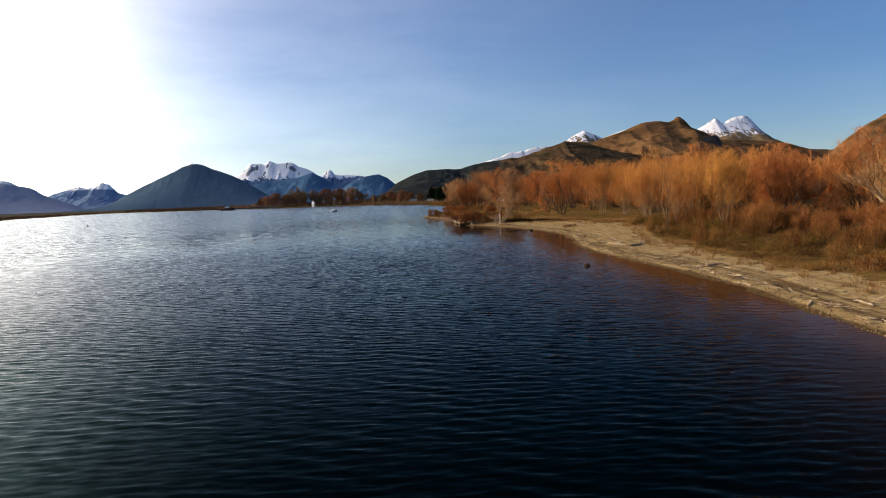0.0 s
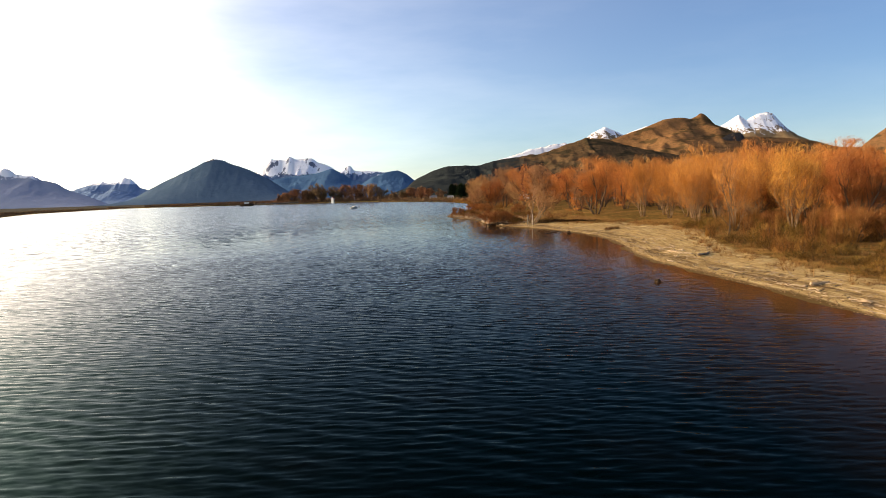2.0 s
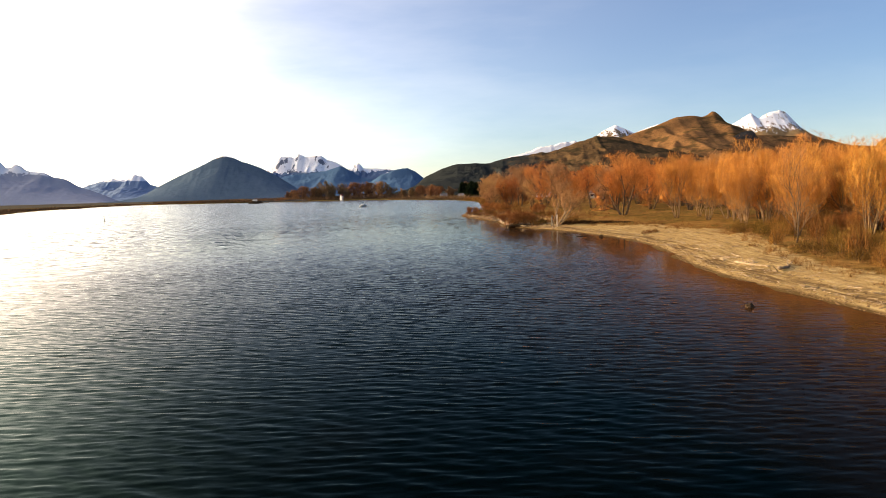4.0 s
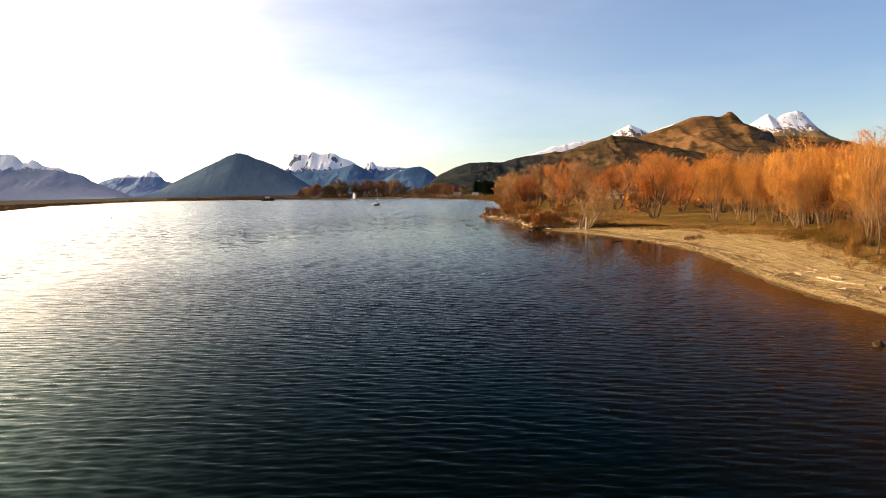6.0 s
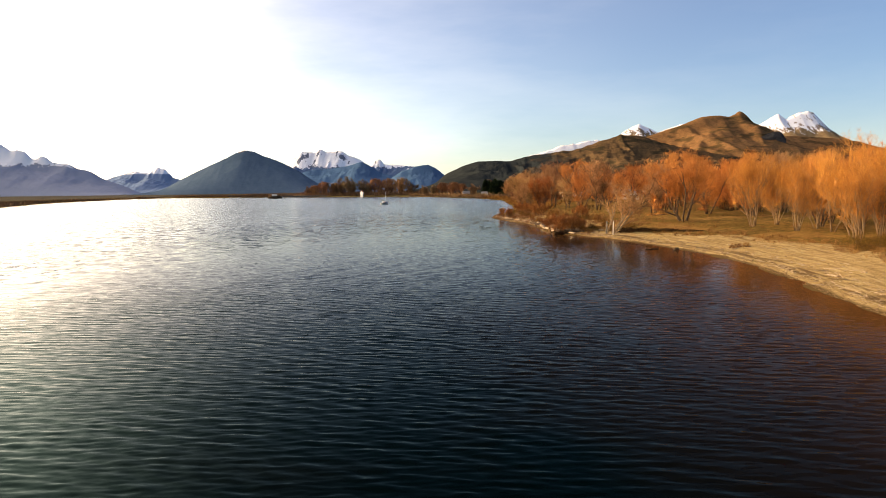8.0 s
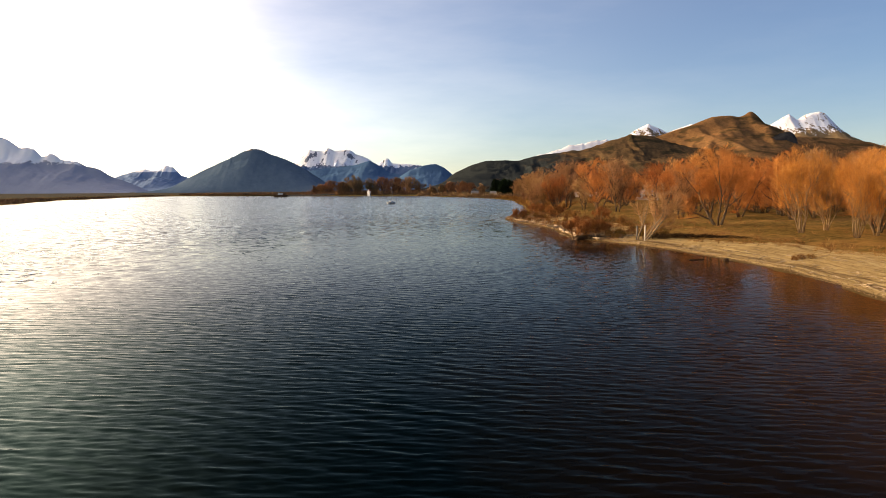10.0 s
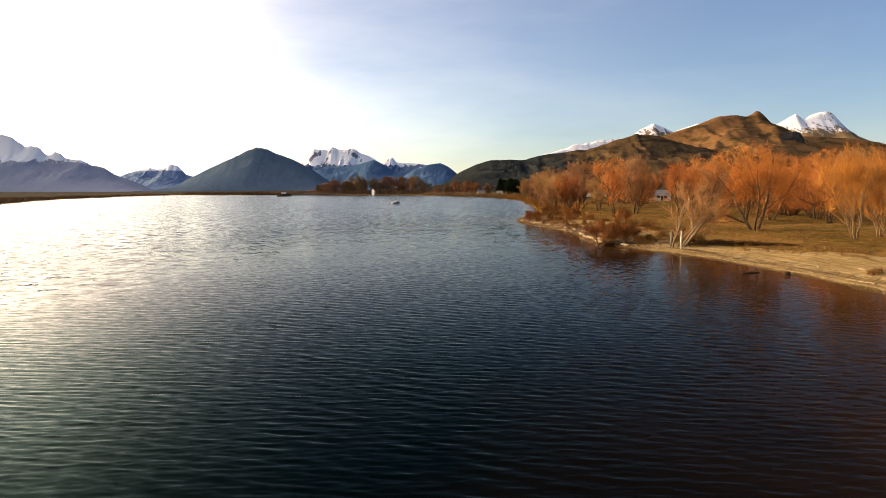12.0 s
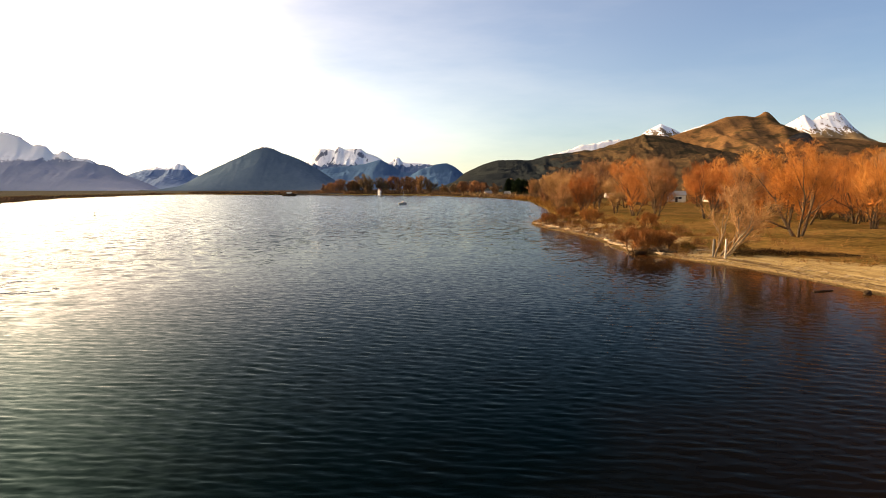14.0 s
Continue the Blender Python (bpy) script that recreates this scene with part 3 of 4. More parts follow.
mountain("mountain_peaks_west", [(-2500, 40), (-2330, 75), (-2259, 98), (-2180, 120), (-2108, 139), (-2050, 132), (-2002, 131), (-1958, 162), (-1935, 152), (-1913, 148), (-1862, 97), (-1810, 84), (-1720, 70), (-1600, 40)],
         4000, 420, HAZY_LOW, "snowy peaks far up the lake, coloured pale haze blue", 2, 0.06, 0.5, nu=320)
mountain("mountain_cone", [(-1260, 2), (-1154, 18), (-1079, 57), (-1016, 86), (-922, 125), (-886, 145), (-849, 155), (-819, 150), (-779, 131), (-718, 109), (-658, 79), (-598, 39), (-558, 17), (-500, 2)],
         2400, 130, HAZY_FOREST, "dark forested cone-shaped mountain with dusted top", 3, 0.02, 0.12)
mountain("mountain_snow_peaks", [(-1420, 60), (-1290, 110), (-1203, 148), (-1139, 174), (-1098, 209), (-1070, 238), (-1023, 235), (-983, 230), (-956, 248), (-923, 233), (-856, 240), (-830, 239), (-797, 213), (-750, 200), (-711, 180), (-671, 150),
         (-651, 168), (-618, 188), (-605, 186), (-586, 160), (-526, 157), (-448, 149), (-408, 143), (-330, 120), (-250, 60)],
         4000, 760, HAZY_ALPS, "snow-covered alpine peaks above haze-blue slopes", 4, 0.02, 0.85, nu=360, nv=60, spurs=0.62, rim=1.2)
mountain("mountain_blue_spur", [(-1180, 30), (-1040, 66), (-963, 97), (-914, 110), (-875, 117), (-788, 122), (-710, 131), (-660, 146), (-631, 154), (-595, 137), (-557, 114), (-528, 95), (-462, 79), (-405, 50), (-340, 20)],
         3500, 260, HAZY_DOME, "forested spur coloured haze blue below the snow peaks", 15, 0.015, 0.2)
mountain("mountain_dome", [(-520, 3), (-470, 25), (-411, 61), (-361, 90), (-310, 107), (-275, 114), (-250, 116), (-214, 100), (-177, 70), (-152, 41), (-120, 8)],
         3000, 140, HAZY_DOME, "rounded forested mountain coloured haze blue", 5, 0.015, 0.22)
mountain("hill_dark", [(-190, 2), (-152, 21), (-112, 53), (-72, 72), (-24, 86), (24, 86), (72, 85), (143, 104), (244, 115), (306, 130), (337, 142), (383, 156), (444, 150), (560, 120), (700, 90), (900, 60)],
         2000, 800, DARK_HILL, "dark brown scrubby foothill ridge", 6, 0.03, 0.42, nu=300, nv=60)
mountain("hill_tussock", [(380, 90), (585, 193), (723, 232), (814, 261), (904, 296), (972, 303), (1018, 299), (1042, 306), (1056, 318), (1070, 319), (1086, 304), (1120, 270), (1177, 247), (1246, 212), (1335, 211), (1450, 200), (1552, 186), (1645, 160), (1800, 150), (2100, 140), (2600, 120)],
         3000, 900, TUSSOCK, "tussock-brown steep hill with a rocky knob", 7, 0.015, 0.30, nu=320, nv=60)
# Thin ridge added before the hill as its dark, shaded rock patch.
mountain("rock_bluff", [(1010, 150), (1026, 170), (1043, 188), (1069, 202), (1100, 208), (1122, 200), (1136, 180), (1141, 150)],
         2700, 30, BLUFF_SHADE, "rock bluff on the hill's shoulder with shade in its dark colour", 14, 0.05, 0.5, nu=60, nv=24)
mountain("mountain_snow_east", [(640, 200), (761, 286), (842, 345), (922, 381), (988, 357), (1038, 330), (1101, 356), (1181, 381), (1300, 350), (1450, 320), (1560, 345), (1628, 370), (1680, 404), (1723, 428), (1769, 392), (1800, 412), (1829, 430), (1890, 440), (1925, 429), (1962, 393), (2008, 348), (2089, 295), (2250, 230), (2500, 180)],
         4200, 1000, FAR_SNOW, "bright snow-capped peaks behind the brown hills", 8, 0.02, 0.36, nu=360, nv=60, spurs=0.5)
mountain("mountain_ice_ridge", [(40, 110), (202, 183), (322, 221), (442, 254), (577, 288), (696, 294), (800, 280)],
         4300, 350, HAZY_ICE, "pale snowy ridge far behind the hills", 9, 0.06, 0.4)
mountain("hill_east", [(1380, 10), (1450, 70), (1523, 140), (1577, 180), (1642, 223), (1724, 263), (1850, 300), (2050, 320), (2400, 300), (2900, 240)],
         2600, 800, TUSSOCK, "brown tussock hillside", 10, 0.015, 0.26)


# ---- bare willows ----
def willow_mesh(seed, height, stems, spread, lean=(0, 0), splits=(3, 3, 3), twigs=26, twig_len=1.3, twig_r=0.014, upright=0.5, thick=0.17, low=0.16, bole=0.38, wood_to=3, wide=0.40, fan=0.45, bare=0.15):
    """Forking trunk and twigs of one tree as two pairs of vertices and faces. spread: how far its stems lean out; upright: how strongly shoots turn up."""
    rng = random.Random(seed)
    wood = ([], [])
    starts, ways = [], []

    def shoot(p, way, length, r, level):
        path, radii, count = [p.copy()], [r], (5, 4, 3, 2)[level]
        q, w = p.copy(), way.normalized()
        for k in range(count):
            w = (w + Vector((rng.gauss(0, 0.13), rng.gauss(0, 0.13), rng.gauss(0, 0.06) + 0.10 * upright)) + Vector((lean[0], lean[1], 0)) * 0.05).normalized()
            q = q + w * (length / count)
            path.append(q.copy())
            radii.append(r * (1 - 0.48 * (k + 1) / count))
        if level <= wood_to:
            tube(*wood, path, radii, 6 if level == 0 else 4 if level == 1 else 3, cap=level == 0)
        if twigs:
            for _ in range((twigs * 2, twigs, twigs, twigs)[level]):
                s = rng.uniform(0.1 if level else bare, 1.0) * count
                k = min(int(s), count - 1)
                starts.append(path[k].lerp(path[k + 1], s - k))
                ways.append(w * 0.8 + Vector((rng.gauss(0, fan), rng.gauss(0, fan), rng.gauss(0.15, fan * 0.8) + 0.3 * upright)))
        if level < 3:
            for c in range(splits[level] + (rng.random() < 0.35)):
                s = rng.uniform(low if level == 0 else 0.3, 1.0) if c else 1.0
                k = min(int(s * count), count - 1)
                at = path[k].lerp(path[k + 1], s * count - k)
                out = Vector((rng.gauss(0, 1), rng.gauss(0, 1), rng.gauss(0, 0.5))).normalized()
                turn = (w + out * rng.uniform(0.45, 1.05) + Vector((0, 0, 0.25 * upright))).normalized()
                shoot(at, turn, length * rng.uniform(0.46, 0.72), radii[k] * 0.62, level + 1)

    for k in range(stems):
        a = math.tau * (k + rng.uniform(-0.3, 0.3)) / stems
        way = Vector((math.cos(a) * spread + lean[0], math.sin(a) * spread + lean[1], 1.0))
        shoot(Vector((0.28 * math.cos(a), 0.28 * math.sin(a), -0.25)), way, height * rng.uniform(bole, bole + 0.09), thick * rng.uniform(0.75, 1.15), 0)
    n = len(starts)
    r = np.random.RandomState(seed)
    crown = spikes(starts, [tuple(w) for w in ways], twig_len * r.uniform(0.55, 1.35, n), twig_r * r.uniform(0.7, 1.3, n))
    grow = height / (np.percentile(crown[0][:, 2], 99.0) + 1e-6)

    def rounded(v):
        """Draw in the shoots that stand out of a rounded crown."""
        v = np.asarray(v, float) * grow
        q = (v - (0, 0, 0.6 * height)) / (wide * height, wide * height, 0.42 * height)
        far = np.linalg.norm(q, axis=1)
        pull = np.where((far > 1) & (v[:, 2] > 0.3 * height), (1 + (far - 1) * 0.3) / np.maximum(far, 1e-6), 1.0)
        return (q * pull[:, None]) * (wide * height, wide * height, 0.42 * height) + (0, 0, 0.6 * height)

    return ([Vector(v) for v in rounded([tuple(v) for v in wood[0]])], wood[1]), (rounded(crown[0]), crown[1])


def willow(seed, label, bark=BARK, twig=TWIG, group="bare willows on the shore", name="willow_tree", category="willow tree", **shape):
    ob = thing(name, Matrix(), label, category, group)
    wood, crown = willow_mesh(seed, **shape)
    part("trunk", wood, bark, ob)
    part("crown", crown, twig, ob)
    return ob


def stand(x, y, turn=0.0, size=1.0, lift=0.0, wide=None):
    z = float(land_height(np.array([x]), np.array([y]))[0]) + lift
    return pose(x, y, z, 0, 0, turn) @ Matrix.Diagonal((wide or size, wide or size, size, 1))


DOME_LABEL = "bare orange-twigged willow with spreading crown on the grass"
TALL_LABEL = "tall bare willow with pale upright stems and orange twigs"
broad = dict(height=12, upright=0.5, splits=(6, 3, 3), wood_to=3, twig_len=1.2, twig_r=0.0125, thick=0.15, fan=0.55, low=0.12)
slim = dict(height=12, bark=PALE_BARK, twig=TWIG_GOLD, upright=0.8, twig_len=1.15, twig_r=0.012, thick=0.085, splits=(6, 3, 3), wood_to=3, low=0.28, bole=0.50, wide=0.30, fan=0.5, bare=0.65)
behind = dict(height=12, stems=4, spread=0.36, upright=0.5, twigs=5, splits=(4, 3, 2), twig_len=1.5, twig_r=0.055, wood_to=1, low=0.1, fan=0.55)
kinds = {
    "dome": willow(11, DOME_LABEL, stems=4, spread=0.34, twigs=18, **broad),
    "rust": willow(12, "bare willow with dense rust-red twigs", twig=TWIG_RED, stems=4, spread=0.38, twigs=19, **broad),
    "twin": willow(13, "bare willow forking into leaning stems", stems=3, spread=0.30, twigs=20, **broad),
    "tall": willow(14, TALL_LABEL, stems=7, spread=0.17, twigs=11, **slim),
    "tallb": willow(15, TALL_LABEL, stems=6, spread=0.15, twigs=10, **slim),
    "tan": willow(16, "bare tan-twigged willow among others", twig=TWIG_TAN, stems=3, spread=0.36, twigs=20, **broad),
    "weep": willow(19, "broad bare willow with low drooping rust-orange crown", twig=TWIG_RED, height=12, stems=3, spread=0.55, upright=0.12, splits=(6, 3, 3), wood_to=3, twigs=28, twig_len=0.95, twig_r=0.011, thick=0.17, fan=0.7, low=0.2, bole=0.36, wide=0.56),
    "back": willow(17, "bare orange-brown willow in the trees behind", **behind),
    "backb": willow(18, "bare rust-brown willow in the trees behind", twig=TWIG_RED, **behind),
}
used = set()


def plant(kind, x, y, turn, size, wide=None):
    ob, m = kinds[kind], stand(x, y, turn, size, 0.0, wide)
    if kind in used:
        return copy_thing(ob, m)
    used.add(kind)
    ob.matrix_world = m
    return ob


# the trees that stand clear of the grove
for k, (kind, x, y, size) in enumerate([("weep", 25.3, 137.0, 0.92), ("dome", 42.5, 154, 0.92), ("twin", 18.6, 200, 1.08), ("tan", 21.6, 193, 1.0), ("tan", 15.0, 230, 1.1), ("tan", 13.0, 243, 1.08), ("tan", 9.6, 258, 1.0), ("tan", 7.5, 274, 0.95),
                                       ("tan", 8.0, 236, 0.8), ("tan", 5.0, 222, 0.62), ("rust", 10.5, 221, 0.8), ("tan", 17, 214, 0.7), ("rust", 32.3, 175, 1.0), ("tall", 29.8, 121.6, 0.86), ("tall", 34.8, 126.4, 0.88), ("tall", 31.4, 112.7, 0.88),
                                       ("tallb", 31.5, 100.6, 0.87), ("tall", 33.6, 99.5, 0.89), ("tallb", 33.6, 109.0, 0.92), ("dome", 36.8, 96.5, 0.95), ("rust", 40.8, 93.4, 0.93), ("dome", 43.4, 86.5, 0.86), ("tall", 29.6, 96.0, 0.75),
                                       ("tallb", 28.8, 82.0, 0.80), ("tall", 31.5, 75.0, 0.84), ("tallb", 32.0, 88.0, 0.84), ("weep", 29.0, 186, 1.0), ("tan", 26.2, 159, 0.78), ("twin", 38, 190, 1.05), ("weep", 37, 162, 0.95), ("dome", 47, 168, 1.0)]):
    plant(kind, x, y, k * 77 % 360, size)

# the grove behind them, thinning out towards the meadow
rng = random.Random(5)
grove = []
for _ in range(900):
    x, y = rng.uniform(31, 92), rng.uniform(30, 132)
    if x < 37 + max(0, 84 - y) * 0.11 or len(grove) >= 29:
        continue
    if all(math.hypot(x - a, y - b) > 5.2 for a, b in grove):
        grove.append((x, y))
        plant(rng.choice(["dome", "tall", "tallb", "dome", "rust", "dome"] if x < 54 else ["back", "back", "backb"]), x, y, rng.uniform(0, 360), rng.uniform(0.78, 0.96))


def in_lane(x, y, half):
    """True on the open lanes through the trees to the cottages and the parked vans."""
    for (ax, ay), (bx, by) in (((-9, 30), (62, 346)), ((-13, 54), (62, 346)), ((-9, 30), (50, 432)), ((-13, 54), (50, 432)), ((0, 1), (50, 432)), ((-2, 12), (62, 346))):
        s = (y - ay) / (by - ay)
        if 0.2 < s < 0.985 and abs(x - ax - s * (bx - ax)) < half:
            return True
    return False


meadow = []
for _ in range(1500):
    x, y = rng.uniform(18, 120), rng.uniform(150, 310)
    if len(meadow) < 120 and (x > 46 or y > 205) and not in_lane(x, y, 2.3) and all(math.hypot(x - a, y - b) > 5 for a, b in meadow):
        meadow.append((x, y))
        plant(rng.choice(["back", "back", "backb"] if y > 185 or x > 60 else ["dome", "tan", "rust"]), x, y, rng.uniform(0, 360), rng.uniform(0.95, 1.25))

# low bushy growth that closes the grove behind the front trees
rng = random.Random(29)
bushy = []
for _ in range(2000):
    x, y = rng.uniform(40, 84), rng.uniform(100, 200)
    if len(bushy) < 46 and x > 42 + max(0, y - 130) * 0.1 and not in_lane(x, y, 2.6) and all(math.hypot(x - a, y - b) > 4 for a, b in bushy):
        bushy.append((x, y))
        plant(rng.choice(["back", "backb"]), x, y, rng.uniform(0, 360), rng.uniform(0.42, 0.66), rng.uniform(0.7, 0.95))
for k, (kind, x, y, size) in enumerate([("dome", 36.5, 104.0, 0.82), ("tallb", 35.2, 116.0, 0.90), ("dome", 38.2, 112.0, 0.86), ("rust", 38.0, 121.0, 0.84), ("dome", 40.5, 102.0, 0.88), ("tallb", 35.0, 91.5, 0.86), ("dome", 38.8, 85.5, 0.82), ("rust", 39.5, 78.0, 0.84), ("dome", 41.5, 128.0, 0.88)]):
    plant(kind, x, y, 41 + k * 103 % 360, size)

# the leaning tree by the posts and the pale half-dead one
lean_tree = willow(21, "leaning willow with bare pale limbs beside weathered posts", bark=BONE_BARK, height=6.6, stems=4, wood_to=2, wide=0.9, spread=0.40, lean=(0.62, -0.12), upright=0.2, twigs=13, twig_len=0.8, twig_r=0.009, thick=0.10, twig=TWIG_TAN)
lean_tree.matrix_world = stand(10.9, 119.0, 0)
pale_tree = willow(22, "half-dead willow with fanned pale bare limbs", bark=BONE_BARK, height=7.8, wide=0.8, stems=9, spread=0.75, upright=0.3, twigs=6, twig_len=0.9, thick=0.13, twig=TWIG_TAN)
pale_tree.matrix_world = stand(43.6, 62.0, 30)
copy_thing(pale_tree, stand(45.5, 88.0, 150, 0.8))

poplar = willow(24, "slim bare poplar with thin upright pinkish-tan twigs", name="poplar_tree", category="poplar tree", group="", bark=BARK, twig=TWIG_TAN, height=10.2, stems=2, spread=0.04, upright=1.0, splits=(6, 3, 2), twigs=5, twig_len=0.8, twig_r=0.007, thick=0.055, fan=0.3, low=0.2, bole=0.5, wide=0.10)
poplar.matrix_world = stand(24.9, 74.0, 20)

# far trees across the bay
far_shape = dict(height=12, stems=5, spread=0.45, upright=0.55, twigs=8, twig_len=1.6, twig_r=0.08, wood_to=1, splits=(4, 3, 2), low=0.1, wide=0.46)
far_kinds = [
    willow(31, "distant bare willow with brown twigs on the far shore", group="far shore trees", twig=FAR_TWIG, **far_shape),
    willow(32, "distant rust-coloured bare willow on the far shore", group="far shore trees", twig=FAR_RUST, **far_shape),
]
far_spots = [(-205, 800, 1.15), (-196, 792, 1.3), (-186, 790, 1.25), (-176, 798, 1.15), (-166, 796, 1.75), (-154, 790, 1.9), (-140, 795, 1.6), (-126, 790, 1.5), (-112, 785, 1.45), (-98, 775, 1.5), (-84, 770, 1.35),
             ]
bay_spots = [(-66, 730, 0.9), (-56, 720, 0.95), (-47, 715, 1.0), (-36, 700, 1.0), (-28, 690, 0.9), (-14, 660, 0.95), (2, 650, 1.25), (15, 640, 1.3), (28, 640, 1.2), (12, 520, 0.9), (20, 430, 0.95), (14, 390, 0.85), (24, 370, 1.0),
             (30, 420, 1.05), (12, 345, 0.85), (22, 320, 0.95), (18, 295, 0.9), (40, 480, 1.1), (60, 520, 1.15), (75, 470, 1.1), (95, 440, 1.1), (90, 380, 1.05), (115, 400, 1.1), (130, 360, 1.1), (48, 380, 1.0), (70, 400, 1.05), (150, 420, 1.2), (110, 330, 1.05), (35, 345, 0.95)]
for k, (x, y, s) in enumerate([q for q in far_spots + bay_spots if not in_lane(q[0], q[1], 3.0)]):
    ob, m = far_kinds[(k * 5 // 3) % 2], stand(x, y, k * 63 % 360, s, -2.4 * s)
    if k < 2:
        far_kinds[k].matrix_world = m
        continue
    copy_thing(ob, m)


# ---- conifers and far woods ----
def conifer(seed, height, label):
    ob = thing("conifer_tree", Matrix(), label, "conifer tree", "dark conifers by the houses")
    trunk = ([], [])
    tube(*trunk, [(0, 0, -0.3), (0.05, 0, height * 0.5), (0, 0, height)], [0.3, 0.18, 0.03], 7)
    part("trunk", trunk, BARK, ob)
    r = np.random.RandomState(seed)
    n = 1500
    h = r.uniform(0.08, 1.0, n) ** 0.8
    a = r.uniform(0, math.tau, n)
    reach = (1.0 - h) ** 0.65 * height * 0.36 * r.uniform(0.7, 1.2, n) + 0.4
    origin = np.stack([0 * h, 0 * h, h * height], 1) + np.stack([np.cos(a), np.sin(a), 0 * a], 1) * (reach * r.uniform(0, 0.7, n))[:, None]
    part("crown", spikes(origin, np.stack([np.cos(a), np.sin(a), r.uniform(-0.5, 0.35, n)], 1), reach * 0.6 + 0.5, r.uniform(0.15, 0.32, n)), CONIFER, ob)
    return ob


fir = conifer(3, 17, "dark green conifer behind the far houses")
spots = [(-4, 604, 0.8), (-1, 612, 0.95), (2, 600, 0.9), (5, 608, 1.0), (8, 602, 0.95), (11, 612, 0.85), (14, 604, 0.7), (-2, 622, 0.9), (4, 620, 1.05), (9, 618, 0.95), (1, 594, 0.6), (12, 596, 0.6), (-113, 800, 1.35), (68, 600, 1.1), (85, 560, 1.0), (62, 455, 0.75), (70, 460, 0.85)]
for k, (x, y, s) in enumerate(spots):
    if k:
        copy_thing(fir, stand(x, y, k * 50, s))
    else:
        fir.matrix_world = stand(x, y, 0, s)


def tufts(name, label, category, spots, material, height, count, radius, seed, splay=0.5):
    """Many clumps of thin shoots as one mesh. spots: rows of x, y, width, height factor."""
    r = np.random.RandomState(seed)
    s = np.repeat(np.asarray(spots, float), count, axis=0)
    n = len(s)
    a, q = r.uniform(0, math.tau, n), np.sqrt(r.uniform(0, 1, n)) * s[:, 2]
    x, y = s[:, 0] + np.cos(a) * q, s[:, 1] + np.sin(a) * q
    z = land_height(x, y) - 0.03
    way = np.stack([np.cos(a) * splay * q / s[:, 2] + r.normal(0, 0.25, n), np.sin(a) * splay * q / s[:, 2] + r.normal(0, 0.25, n), np.ones(n)], 1)
    v, f = spikes(np.stack([x, y, z], 1), way, height * s[:, 3] * r.uniform(0.45, 1.15, n), radius * r.uniform(0.6, 1.4, n))
    return tagged(new(name, mesh_of(name, v, f, material)), label, category, kind="stuff")


r = np.random.RandomState(8)
rows = []
for k in range(520):
    s = r.uniform(0, 1)
    x = -400 + 330 * s + r.normal(0, 10)
    y = np.interp(x, [-420, -330, -235, -150, -60], [900, 815, 785, 775, 745]) + abs(r.normal(0, 26))
    rows.append((x, y, 4.0, 0.55 + 0.45 * s))
for k in range(420):
    s = r.uniform(0, 1)
    x, y = np.interp(s, [0, 0.3, 0.6, 1], [-200, -243, -313, -402]), np.interp(s, [0, 0.3, 0.6, 1], [220, 352, 504, 860])
    rows.append((x - abs(r.normal(0, 12)) - 3, y + r.normal(0, 5), 3.0, r.uniform(0.15, 0.4)))
tufts("far_scrub", "brown scrub and low trees along the far shore", "scrub", rows, FAR_TWIG, 6.0, 22, 0.17, 1, 0.7)
rows = [(r.uniform(-75, 60), 0, 3.5, r.uniform(0.5, 1.0)) for _ in range(150)]
rows = [(x, np.interp(x, [-80, -28, -6, 60], [700, 580, 500, 430]) + abs(r.normal(6, 14)), w, h) for x, _, w, h in rows]
tufts("bay_scrub", "rusty scrub round the head of the bay", "scrub", rows, FAR_TWIG, 4.5, 46, 0.12, 2, 0.9)
rows = []
for _ in range(170):
    y = r.uniform(212, 500)
    rows.append((np.interp(y, [206, 235, 290, 400, 490, 570], [0.5, 4, 5, 5, -6, -28]) + 1.5 + abs(r.normal(0, 6.0)), y, 2.0, r.uniform(0.35, 1.0)))
tufts("bank_scrub", "dark brown scrub along the bay's grassy bank", "scrub", rows, SCRUB_RUST, 2.6, 40, 0.06, 12, 0.9)
rows = [(r.uniform(-212, -70), r.uniform(776, 815), 4.5, r.uniform(0.6, 1.1)) for _ in range(210)]
tufts("far_thicket", "brown willow thicket behind the far shore", "thicket", rows, FAR_RUST, 6.5, 36, 0.19, 5, 1.2)


# ---- scrub, rough grass and debris on the near shore ----
def shrub(seed, label, material, height, width, count, name="shrub"):
    r = np.random.RandomState(seed)
    a, q = r.uniform(0, math.tau, count), np.sqrt(r.uniform(0, 1, count)) * width * 0.48
    lump = 0.8 + 0.2 * np.sin(a * 3 + seed) + 0.1 * np.sin(a * 7 + 2 * seed)
    dome = height * 0.8 * lump * np.sqrt(np.clip(1.05 - (q / (width * 0.5)) ** 2, 0, 1))
    origin = np.stack([np.cos(a) * q * lump, np.sin(a) * q * lump, dome * np.sqrt(r.uniform(0, 1, count)) - 0.05], 1)
    way = np.stack([np.cos(a) * q / width * 1.6 + r.normal(0, 0.7, count), np.sin(a) * q / width * 1.6 + r.normal(0, 0.7, count), r.uniform(0.1, 1.3, count)], 1)
    v, f = spikes(origin, way, 0.30 * r.uniform(0.5, 1.3, count), r.uniform(0.006, 0.013, count))
    ob = thing(name, Matrix(), label, "shrub", "low shrubs above the beach")
    stems = ([], [])
    for k in range(5):
        b = math.tau * k / 5 + 0.4
